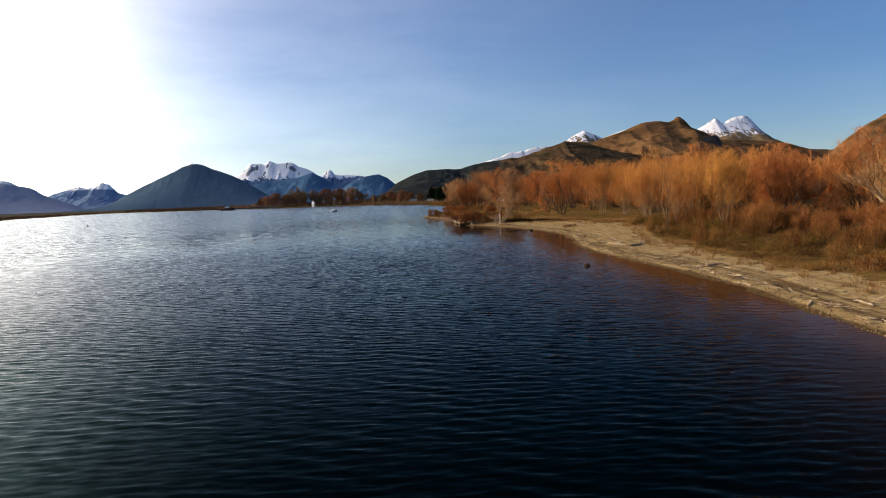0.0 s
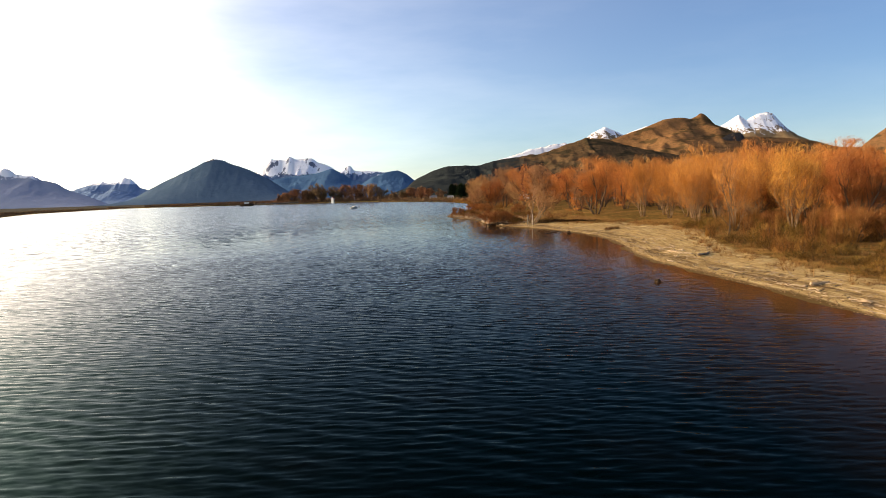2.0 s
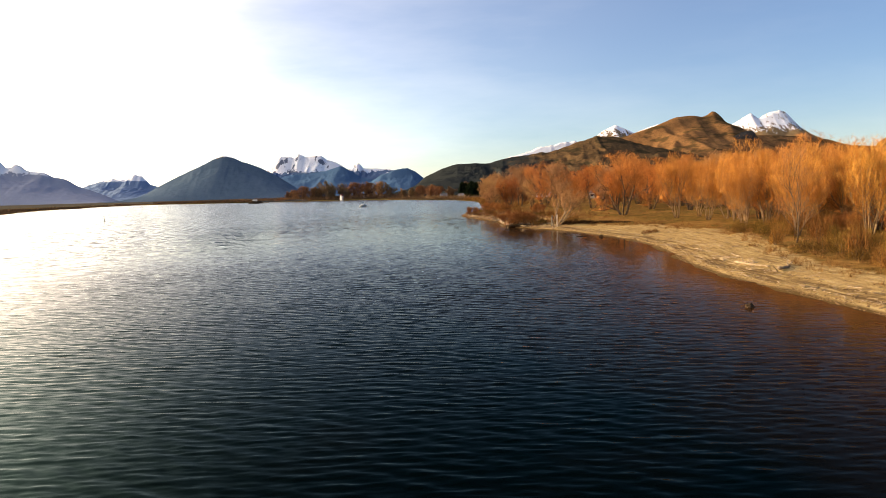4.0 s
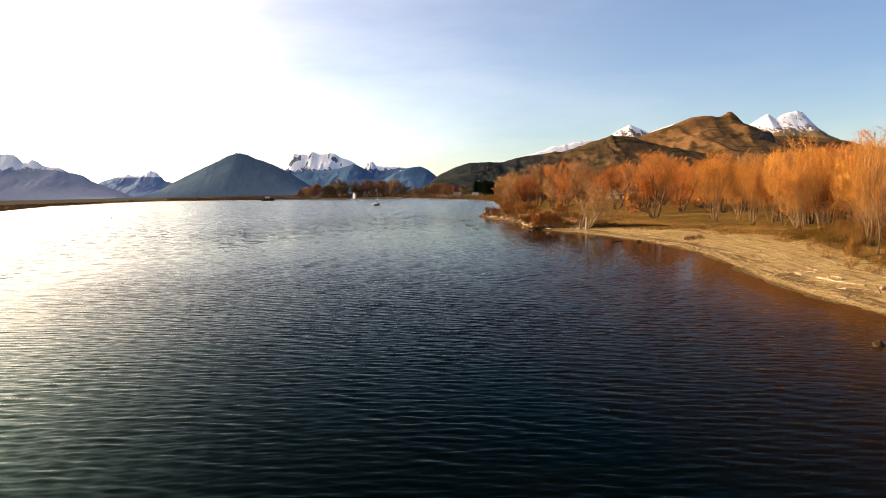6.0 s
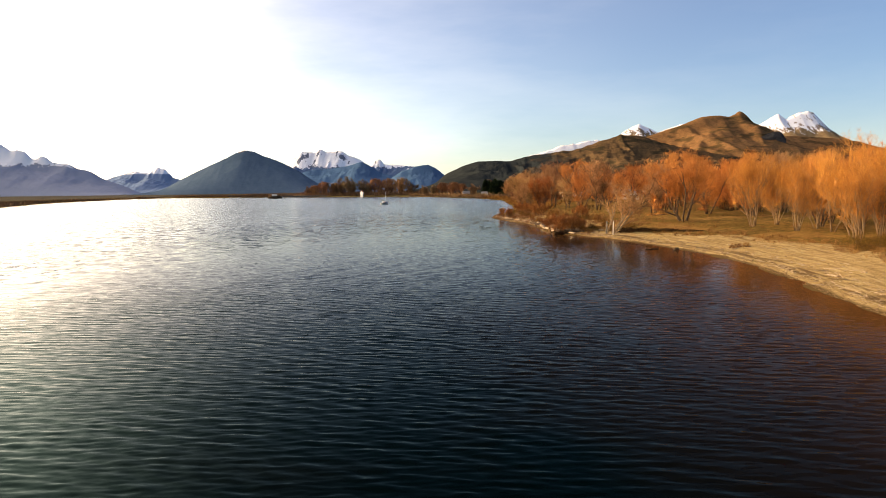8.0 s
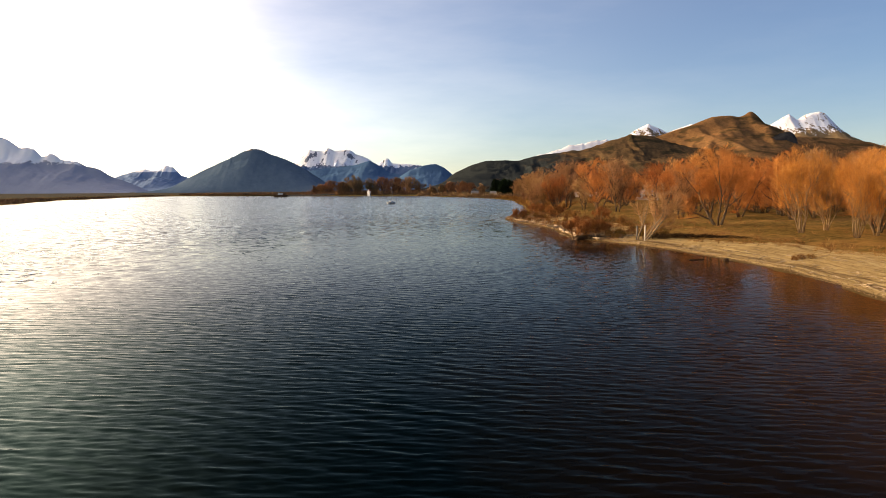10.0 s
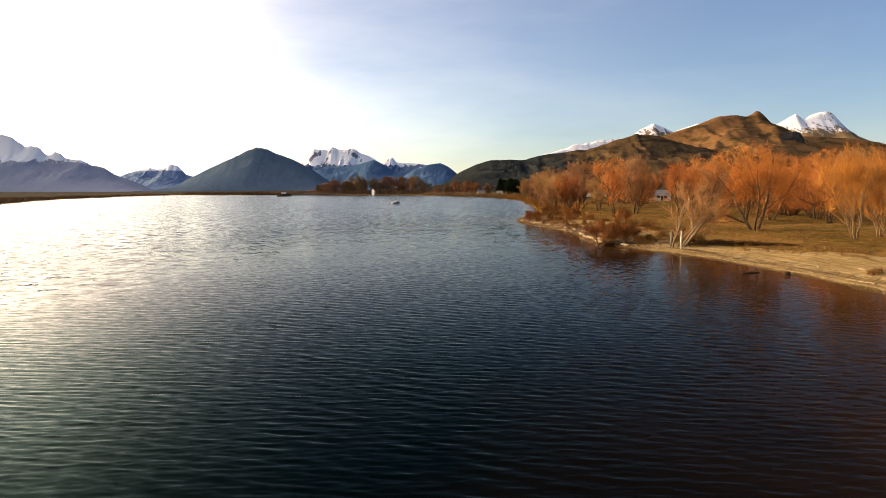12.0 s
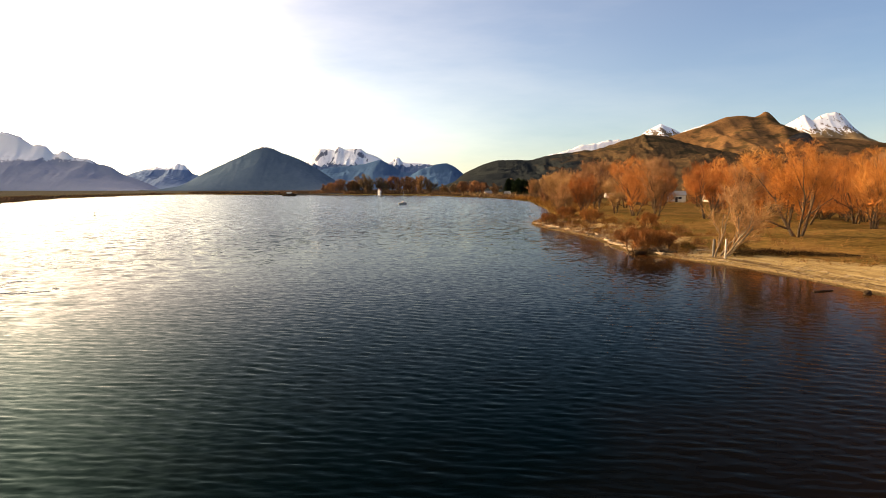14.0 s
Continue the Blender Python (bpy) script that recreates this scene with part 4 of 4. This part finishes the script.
        tube(*stems, [(0.05 * math.cos(b), 0.05 * math.sin(b), -0.1), (0.2 * width * math.cos(b), 0.2 * width * math.sin(b), height * 0.5)], [0.03, 0.012], 4)
    part("stem_cluster", stems, BARK, ob)
    part("crown", (v, f), material, ob)
    return ob


shrubs = [shrub(1, "brown leafless shrub on the beach edge", SCRUB, 0.85, 2.0, 640), shrub(2, "olive-brown scrubby bush on the beach edge", SCRUB_GREEN, 0.7, 2.1, 640), shrub(3, "rusty low shrub in rough grass", SCRUB_RUST, 0.9, 1.7, 540)]
rng = random.Random(9)
spots, tries = [], 0
while len(spots) < 210 and tries < 9000:
    tries += 1
    y = rng.uniform(8, 97)
    edge = float(np.interp(y, [0, 30, 50, 62, 75, 88, 97], [19.3, 19.6, 19.7, 20.9, 22.4, 25.5, 28.5]))
    x = edge + abs(rng.gauss(0, 6.5)) + rng.uniform(0.2, 1.2)
    open_sand = x - edge < 4 and noise.noise((x * 0.3, y * 0.22, 5.0)) > 0.05
    if x < 46 and not open_sand and all(math.hypot(x - a, y - b) > 1.0 for a, b, _ in spots):
        spots.append((x, y, x - edge))
done = set()
for x, y, deep in spots:
    k = rng.choices([0, 1, 2], [3, 3 if deep < 4 else 1.5, 1.6])[0]
    m = stand(x, y, rng.uniform(0, 360), rng.uniform(0.45, 0.85) + min(deep, 6) * 0.09 + max(0.0, min(0.65, (y - 50) * 0.045)), 0, rng.uniform(0.7, 1.2))
    if k in done:
        copy_thing(shrubs[k], m)
    else:
        done.add(k)
        shrubs[k].matrix_world = m
for x, y, s in [(11.5, 148, 0.9), (9, 143, 0.7), (13.5, 139, 0.8), (8.6, 127, 0.75), (9.6, 124.5, 0.95), (17, 143, 0.6), (6.5, 158, 0.8), (4, 172, 0.9), (3, 180, 0.9), (1, 188, 1.1), (7, 185, 1.0), (12.0, 122.0, 0.9)]:
    copy_thing(shrubs[1 if s > 0.85 else 0], stand(x, y, x * 40, s * 1.5, 0, s))

# Dead brush plus the leaning willow's shadow, both built as near-black heaps.
heap = shrub(7, "dark heap of dead brush and willow shadow beside the posts", BRUSH_SHADE, 1.0, 2.2, 1300, "brush_pile")
tagged(heap, "dark heap of dead brush and willow shadow beside the posts", "brush pile", "brush heaps by the posts")
heap.matrix_world = stand(12.9, 118.6, 0, 0.9, 0, 1.4)
# Shrinking copies trail right where the shadow lies.
for x, y, turn, size in ((15.3, 118.0, 100, 0.8), (17.8, 117.2, 200, 0.55), (20.3, 116.6, 300, 0.35), (5.6, 124.8, 50, 0.7)):
    copy_thing(heap, stand(x, y, turn, size, 0, 1.25))
rng = random.Random(23)
for k in range(85):
    y = rng.uniform(122, 212)
    x = float(np.interp(y, shore_a[:27, 1], shore_a[:27, 0])) + rng.uniform(2.0, 13.0)
    copy_thing(shrubs[rng.choice([0, 2, 1, 2])], stand(x, y, rng.uniform(0, 360), rng.uniform(0.5, 1.15), 0, rng.uniform(0.45, 0.95)))

water_bush = willow(41, "low reddish willow bush overhanging the water", name="willow_bush", category="bush", height=2.6, wide=0.8, stems=8, spread=0.8, lean=(0.3, 0), upright=0.3, twigs=10, twig_len=0.55, twig_r=0.010, thick=0.05, splits=(2, 3, 3), twig=THICKET, group="bushes at the water")
water_bush.matrix_world = stand(4.7, 126.0, 0, 1.1)
copy_thing(water_bush, stand(7.4, 125.4, 140, 0.75))
copy_thing(water_bush, stand(-1.0, 176, 80, 0.75))
copy_thing(water_bush, stand(6.0, 170, 200, 0.9))
copy_thing(water_bush, stand(3.5, 192, 20, 0.9))
copy_thing(water_bush, stand(12.5, 157, 120, 0.8))

# the red thicket at the foot of the grove
red_bush = willow(43, "dense red-brown willow bush at the foot of the grove", name="willow_bush", category="bush", height=2.8, wide=0.6, stems=6, spread=0.5, upright=0.5, twigs=9, twig_len=0.65, twig_r=0.010, thick=0.05, splits=(3, 3, 2), wood_to=1, twig=THICKET, group="bushes below the willows")
red_bush.matrix_world = stand(30.0, 62.0, 0, 1.1)
rng = random.Random(61)
thicket = []
for _ in range(2000):
    y = rng.uniform(38, 96)
    x = float(np.interp(y, [30, 60, 80, 96], [29.0, 30.5, 32, 34])) + abs(rng.gauss(0, 5.5))
    if len(thicket) < 44 and x < 46 and all(math.hypot(x - a, y - b) > 1.9 for a, b in thicket):
        thicket.append((x, y))
        copy_thing(red_bush, stand(x, y, rng.uniform(0, 360), rng.uniform(0.4, 0.95)))

r = np.random.RandomState(12)
rows = [(x + r.normal(0, 1.2), y + r.normal(0, 1.2), 0.7, r.uniform(0.5, 1.1)) for x, y, _ in spots for _ in range(2)]
tufts("low_scrub", "olive-brown low scrub between the shrubs", "scrub", rows, SCRUB_GREEN, 0.3, 50, 0.011, 9, 1.6)
rows = []
for _ in range(480):
    y = r.uniform(121, 205)
    rows.append((np.interp(y, shore_a[:27, 1], shore_a[:27, 0]) + 0.6 + abs(r.normal(0, 6.0)), y, 0.7, r.uniform(0.4, 1.1)))
tufts("point_grass", "rusty dry grass and weeds on the low point", "grass", rows, WEEDS, 0.7, 30, 0.018, 10, 0.9)
rows = []
while len(rows) < 1500:
    y = r.uniform(6, 205)
    x = np.interp(y, shore_a[:25, 1], shore_a[:25, 0]) + beach_width(y) + abs(r.normal(0, 5 if y < 115 else 9)) - 0.9
    if x < 60:
        rows.append((x, y, 0.22, r.uniform(0.5, 1.3)))
tufts("rough_grass", "tufts of dry straw-coloured grass above the beach", "grass", rows, GRASS, 0.55, 16, 0.010, 3, 0.6)
rows = [(r.uniform(17, 95), r.uniform(105, 240), 0.5, r.uniform(0.4, 1.0)) for _ in range(1100)]
tufts("meadow_grass", "short winter grass on the meadow", "grass", [q for q in rows if q[0] > 20 + max(0, 120 - q[1]) * 0.5], GRASS, 0.16, 12, 0.012, 4, 0.6)


def pebble_field(name, label, spots, material, seed):
    """Loose stones as one mesh: squashed, uneven eight-cornered lumps."""
    r = np.random.RandomState(seed)
    s = np.asarray(spots, float)
    base = np.array([(x, y, z) for z in (-1, 1) for y in (-1, 1) for x in (-1, 1)], float)
    base[4:, :2] *= 0.62
    quads = np.array([(0, 2, 3, 1), (4, 5, 7, 6), (0, 1, 5, 4), (2, 6, 7, 3), (0, 4, 6, 2), (1, 3, 7, 5)])
    n = len(s)
    shape = base[None] * r.uniform(0.75, 1.2, (n, 8, 3)) * (s[:, 2, None] * np.array([1.0, 0.8, 0.5]))[:, None] * 0.5
    a = r.uniform(0, math.tau, n)[:, None]
    v = np.stack([shape[..., 0] * np.cos(a) - shape[..., 1] * np.sin(a), shape[..., 0] * np.sin(a) + shape[..., 1] * np.cos(a), shape[..., 2]], -1)
    v += np.stack([s[:, 0], s[:, 1], land_height(s[:, 0], s[:, 1]) + s[:, 2] * 0.12], 1)[:, None]
    return tagged(new(name, mesh_of(name, v.reshape(-1, 3), (8 * np.arange(n)[:, None, None] + quads[None]).reshape(-1, 4), material, False)), label, "stones", kind="stuff")


r = np.random.RandomState(31)
y = r.uniform(18, 190, 5200)
x = np.interp(y, shore_a[:25, 1], shore_a[:25, 0]) + np.where(r.rand(5200) < 0.8, np.abs(r.normal(0.05, 0.5, 5200)), r.uniform(0, 1, 5200) * beach_width(y))
far_y = r.uniform(122, 192, 1500)
far_x = np.interp(far_y, shore_a[:25, 1], shore_a[:25, 0]) + 0.3 + np.abs(r.normal(0, 3.0, 1500))
pebble_field("point_stones", "pale brown rubble and stones on the low point", np.stack([far_x, far_y, r.uniform(0.10, 0.34, 1500)], 1), STONE, 6)
pebble_field("shore_stones", "brown and grey stones along the waterline", np.stack([x, y, r.uniform(0.03, 0.11, 5200)], 1), STONE, 5)


def log(seed, length, radius, material, label, m, category="driftwood", group="driftwood on the beach", stubs=2):
    rng = random.Random(seed)
    ob = thing("driftwood_log", m, label, category, group)
    body, path, radii = ([], []), [], []
    bend = rng.uniform(-0.12, 0.12)
    for k in range(7):
        s = k / 6
        path.append((length * (s - 0.5), bend * length * math.sin(math.pi * s) + rng.gauss(0, 0.02), radius * 0.75 + rng.gauss(0, 0.02)))
        radii.append(radius * (1.1 - 0.5 * s + rng.uniform(-0.08, 0.08)))
    tube(*body, path, radii, 8)
    part("stem", body, material, ob)
    for _ in range(stubs):
        k = rng.randrange(1, 6)
        stub = ([], [])
        p, a = Vector(path[k]), rng.uniform(0, math.pi)
        out = Vector((rng.uniform(0.2, 0.6), math.cos(a) * 0.8, abs(math.sin(a)) * 0.8)) * length * rng.uniform(0.12, 0.25)
        tube(*stub, [p, p + out * 0.5, p + out + Vector((0, 0, 0.04))], [radius * 0.5, radius * 0.35, radius * 0.15], 5)
        part("branch_stub", stub, material, ob)
    return ob


PALE_LABEL = "sun-bleached driftwood log lying on the gravel beach"
rng = random.Random(17)
for k in range(46):
    y = rng.uniform(20, 112) if k < 34 else rng.uniform(112, 182)
    x = float(np.interp(y, shore_a[:25, 1], shore_a[:25, 0])) + (0.5 + rng.random() ** 0.7 * 0.5 * float(beach_width(y)))
    log(k, rng.uniform(0.5, 1.5), rng.uniform(0.03, 0.065), DRIFT, PALE_LABEL, stand(x, y, rng.gauss(95, 22)), stubs=rng.choice([0, 1, 1, 2]))
rng = random.Random(71)
for k in range(22):
    y = rng.uniform(123, 186)
    x = float(np.interp(y, shore_a[:25, 1], shore_a[:25, 0])) + rng.uniform(0.6, 6.0)
    log(200 + k, rng.uniform(1.2, 3.6), rng.uniform(0.07, 0.15), DRIFT, "bleached driftwood trunk stranded on the low point", stand(x, y, rng.gauss(80, 40)), stubs=rng.choice([1, 2, 3]))
for k in range(14):
    y = 124 + 4.3 * k
    x = float(np.interp(y, shore_a[:25, 1], shore_a[:25, 0])) + rng.uniform(0.5, 1.6)
    log(240 + k, rng.uniform(2.0, 4.4), rng.uniform(0.12, 0.2), DRIFT, "thick bleached driftwood trunk along the waterline of the point", stand(x, y, rng.gauss(104, 14)), stubs=2)
log(90, 1.4, 0.09, DRIFT, "thick pale driftwood log with a dark broken end", stand(18.0, 44.5, 25), stubs=1)
log(91, 2.6, 0.10, DRIFT, PALE_LABEL, stand(17.6, 60.5, 55), stubs=2)
log(92, 3.2, 0.09, DRIFT, PALE_LABEL, stand(16.6, 63.5, 100), stubs=1)
log(93, 3.4, 0.16, DRIFT, "pale curved driftwood trunk beside the water bush", stand(6.4, 125.6, -12, 1.0, 0.15), stubs=3)
log(94, 2.6, 0.20, WET_WOOD, "dark wet fallen trunk at the water's edge", stand(5.6, 124.4, 10), stubs=3)
log(95, 3.0, 0.18, WET_WOOD, "dark wet fallen trunk at the water's edge", stand(7.0, 123.6, -20), stubs=2)
log(96, 1.6, 0.07, WET_WOOD, "dark waterlogged log lying in the shallows", pose(11.7, 100.4, -0.02, 0, 0, 25), stubs=1)

r = np.random.RandomState(44)
n = 4200
y = np.where(r.rand(n) < 0.7, r.uniform(16, 188, n), r.uniform(118, 188, n))
x = np.interp(y, shore_a[:25, 1], shore_a[:25, 0]) + np.where(r.rand(n) < 0.75, np.where(r.rand(n) < 0.6, 1.2, 2.7) + r.normal(0, 0.22, n), r.uniform(0.2, 1, n) * beach_width(y))
v, f = spikes(np.stack([x, y, land_height(x, y) + 0.03], 1), np.stack([r.normal(0, 0.5, n), r.normal(0, 1, n), r.normal(0, 0.05, n)], 1), r.uniform(0.25, 1.1, n), r.uniform(0.012, 0.035, n))
tagged(new("driftwood_litter", mesh_of("driftwood_litter", v, f, DRIFT)), "line of small bleached sticks along the beach", "driftwood", kind="stuff")


def boulder(name, m, size, label, category, material, seed):
    bm = bmesh.new()
    bmesh.ops.create_icosphere(bm, subdivisions=3, radius=1.0)
    for v in bm.verts:
        v.co *= 1 + 0.28 * noise.noise(v.co * 1.3 + Vector((seed, 0, 0))) + 0.1 * noise.noise(v.co * 4)
        v.co = Vector((v.co.x * size[0], v.co.y * size[1], v.co.z * size[2]))
    me = bpy.data.meshes.new(name)
    bm.to_mesh(me)
    bm.free()
    me.materials.append(material)
    ob = new(name, me)
    ob.matrix_world = m
    return tagged(ob, label, category)


boulder("stump", pose(10.8, 49.1, 0.02, 0, 10, 20), (0.22, 0.17, 0.20), "dark wet stump breaking the water surface", "stump", WET_WOOD, 3)
boulder("stump", stand(13.8, 99.2, 30, 1.0, 0.15), (0.30, 0.22, 0.2), "dark blackened stump on the waterline", "stump", WET_WOOD, 5)
for k, (x, y) in enumerate(((18.2, 96.2), (18.9, 96.7), (19.5, 96.4))):
    copy_thing(shrubs[2], stand(x, y, 70 * k, 0.4, 0, 0.5))


def post(m, height, radius, material, label):
    ob = thing("mooring_post", m, label, "post", "posts by the leaning willow")
    shaft, cap = ([], []), ([], [])
    tube(*shaft, [(0, 0, -0.4), (0.01, 0, height * 0.5), (0.03, 0, height)], [radius * 1.05, radius, radius * 0.95], 10)
    part("shaft", shaft, material, ob)
    tube(*cap, [(0.03, 0, height), (0.03, 0, height + 0.05), (0.03, 0, height + 0.07)], [radius * 1.02, radius * 0.9, radius * 0.5], 10)
    part("cap", cap, GREY, ob, "weathered grey post top")
    return ob


post(stand(11.0, 117.6), 1.75, 0.075, PALE_TIMBER, "pale bleached wooden post at the beach edge")
post(stand(10.5, 119.4), 1.55, 0.12, GREY, "grey weathered wooden post at the beach edge")


# ---- boats, jetty and buildings ----
def sailboat(m):
    ob = thing("sailboat", m, "small white moored sailing boat with bare mast", "sailboat")
    rows, n = [], 12
    verts, faces = [], []
    for k in range(n + 1):
        s = k / n
        half = 1.0 * math.sin(math.pi * min(0.5 + s * 0.5, 1.0)) ** 0.6 if s > 0.35 else 0.85 + 0.15 * math.sin(s / 0.35 * math.pi / 2)
        x, keel, deck = -3.0 + 6.2 * s, -0.25 + 0.35 * s**3, 0.75 + 0.3 * s * s
        for a in range(7):
            q = a / 6 * 2 - 1
            verts.append((x + 0.25 * s * (abs(q)), half * q * (0.75 + 0.25 * abs(q)), keel + (deck - keel) * abs(q) ** 1.6))
    for k in range(n):
        for a in range(6):
            i = k * 7 + a
            faces.append((i, i + 1, i + 8, i + 7))
    faces.append(tuple(range(6, -1, -1)))
    part("hull", (verts, faces), WHITE, ob)
    deck = [verts[k * 7] for k in range(n + 1)] + [verts[k * 7 + 6] for k in range(n, -1, -1)]
    part("deck", ([Vector(p) - Vector((0, 0, 0.03)) for p in deck], [tuple(range(len(deck)))]), CREAM, ob, "cream deck")
    cabin = part("cabin", box(bmesh.new(), (2.2, 1.2, 0.55), pose(0.2, 0, 1.05), 0.15), WHITE, ob)
    for side in (-1, 1):
        part("cabin_window", box(bmesh.new(), (1.3, 0.03, 0.2), pose(0.2, side * 0.605, 1.12), 0.01), DARK, cabin, "dark window strip")
    for name, path, rad in (("mast", [(0.9, 0, 0.9), (0.9, 0, 5.8)], 0.06), ("boom", [(0.85, 0, 1.9), (-2.2, 0, 1.85)], 0.05), ("forestay", [(3.1, 0, 1.05), (0.9, 0, 5.6)], 0.015), ("backstay", [(-2.95, 0, 0.8), (0.9, 0, 5.7)], 0.015)):
        data = ([], [])
        tube(*data, path, [rad, rad * 0.8], 6)
        part(name, data, ALLOY, ob)
    data = ([], [])
    tube(*data, [(0.7, 0, 2.05), (-0.8, 0, 2.06), (-2.1, 0, 1.98)], [0.14, 0.17, 0.08], 8)
    part("furled_sail", data, DARK, ob, "dark furled sail cover")
    return ob


sailboat(pose(-50.5, 338, 0, 0, 0, 68) @ Matrix.Scale(0.95, 4))


def marker(m):
    ob = thing("marker_buoy", m, "small dark channel marker floating on the lake", "buoy")
    data = ([], [])
    tube(*data, [(0, 0, -0.3), (0, 0, 0.0), (0, 0, 0.25), (0, 0, 0.4)], [0.3, 0.42, 0.4, 0.12], 12)
    part("float", data, BUOY, ob)
    data = ([], [])
    tube(*data, [(0, 0, 0.35), (0, 0, 1.3)], [0.1, 0.08], 8)
    part("staff", data, BUOY, ob)
    data = ([], [])
    tube(*data, [(0, 0, 1.15), (0, 0, 1.75)], [0.24, 0.03], 10)
    part("topmark", data, BUOY, ob)
    return ob


marker(pose(-110, 216, 0) @ Matrix.Scale(0.55, 4))


def jetty(m, length):
    ob = thing("jetty", m, "long low grey timber jetty on posts", "jetty")
    for k in range(int(length / 1.0)):
        part("plank", box(bmesh.new(), (0.92, 2.4, 0.09), pose(k * 1.0 + 0.5, 0, 1.85 + 0.008 * (k % 3))), GREY, ob)
    for side in (-1, 1):
        part("beam", box(bmesh.new(), (length, 0.25, 0.7), pose(length / 2, side * 0.95, 1.5)), GREY, ob)
        for k in range(int(length / 7) + 1):
            data = ([], [])
            tube(*data, [(k * 7.0 + 0.3, side * 1.05, -4), (k * 7.0 + 0.3, side * 1.05, 2.7)], [0.34, 0.3], 8)
            part("pile", data, GREY, ob)
    return ob


jetty(pose(-199, 672, 0, 0, 0, 71), 82)
moored = thing("launch", pose(-203, 664, 0, 0, 0, 8) @ Matrix.Scale(1.6, 4), "dark launch moored at the jetty end", "boat")
data = ([], [])
tube(*data, [(-4, 0, 0.35), (-1, 0, 0.4), (2.5, 0, 0.5), (4.2, 0, 0.75)], [1.1, 1.3, 1.1, 0.2], 12)
part("hull", data, WET_WOOD, moored)
part("cabin", box(bmesh.new(), (2.6, 1.6, 1.0), pose(-0.3, 0, 1.9), 0.12), WHITE, moored, "white cabin")


def house(m, size, wall, roof, label, category="house", rise=1.6, windows=2, door=True):
    length, depth, height = size
    ob = thing("house" if category == "house" else "boat_shed", m, label, category)
    part("wall", box(bmesh.new(), (length, depth, height + 0.4), pose(0, 0, height / 2 - 0.2)), wall, ob)
    v = [(x, y * (depth / 2 + 0.0), height) for x in (-length / 2, length / 2) for y in (-1, 1)] + [(-length / 2, 0, height + rise), (length / 2, 0, height + rise)]
    part("gable", (v, [(0, 1, 4), (2, 5, 3)]), wall, ob).data.polygons.foreach_set("use_smooth", [False, False])
    for side in (-1, 1):
        slope = math.atan2(rise, depth / 2)
        run = math.hypot(rise, depth / 2) + 0.35
        mid = Vector((0, side * (depth / 4 + 0.1), height + rise / 2 - 0.1 + 0.08))
        part("roof", box(bmesh.new(), (length + 0.6, run, 0.12), Matrix.Translation(mid) @ pose(0, 0, 0, -side * math.degrees(slope))), roof, ob)
    if door:
        part("door", box(bmesh.new(), (0.95, 0.08, 2.05), pose(length * 0.12, -depth / 2 - 0.02, 1.02), 0.01), DARK, ob, "dark door")
    for k in range(windows):
        x = -length / 2 + length * (k + 0.6) / (windows + 0.4)
        win = part("window", box(bmesh.new(), (1.5, 0.08, 1.2), pose(x, -depth / 2 - 0.02, height * 0.58), 0.01), WHITE, ob, "white framed window")
        part("pane", box(bmesh.new(), (1.32, 0.03, 1.02), pose(x, -depth / 2 - 0.06, height * 0.58)), DARK, win)
    return ob


house(stand(-135.6, 752, 12), (2.0, 3.4, 4.4), WHITE, RED_ROOF, "tall narrow white gabled shed on the far shore", "shed", 2.0, 0).rotation_euler.z = radians(60)
house(stand(62, 346, -10), (9.5, 7.0, 2.9), CREAM, ROOF, "low cream cottage with grey iron roof behind willows", windows=3)
house(stand(80, 350, 8), (8.0, 6.0, 2.6), CREAM, ROOF, "small cream cottage half hidden by trees", windows=2)
house(stand(-20, 592, 10), (5.5, 4.5, 2.2), CREAM, ROOF, "pale house below dark conifers", windows=2)
house(stand(-5, 577, -15), (4.5, 4, 2.0), CREAM, ROOF, "small cream house among far trees", windows=1)


def camper(m):
    ob = thing("campervan", m, "white parked campervan with dark windows", "campervan")
    part("body", box(bmesh.new(), (6.8, 2.2, 2.5), pose(0, 0, 1.75), 0.18), WHITE, ob)
    part("cab", box(bmesh.new(), (1.5, 2.0, 1.6), pose(3.9, 0, 1.25), 0.25), WHITE, ob)
    part("windscreen", box(bmesh.new(), (0.06, 1.7, 0.7), pose(4.64, 0, 1.65), 0.02), DARK, ob)
    for x in (-2.2, -0.2, 1.8):
        part("side_window", box(bmesh.new(), (1.1, 0.05, 0.7), pose(x, -1.11, 2.1), 0.02), DARK, ob)
    for x in (-2.0, 3.4):
        for side in (-1, 1):
            data = ([], [])
            tube(*data, [(x, side * 0.8, 0.38), (x, side * 1.06, 0.38)], [0.38, 0.38], 14)
            tyre = part("wheel", data, RUBBER, ob)
            data = ([], [])
            tube(*data, [(x, side * 1.06, 0.38), (x, side * 1.08, 0.38)], [0.2, 0.18], 12)
            part("rim", data, ALLOY, tyre)
    return ob


camper(stand(50, 432, 8))
camper(stand(41, 436, -5))
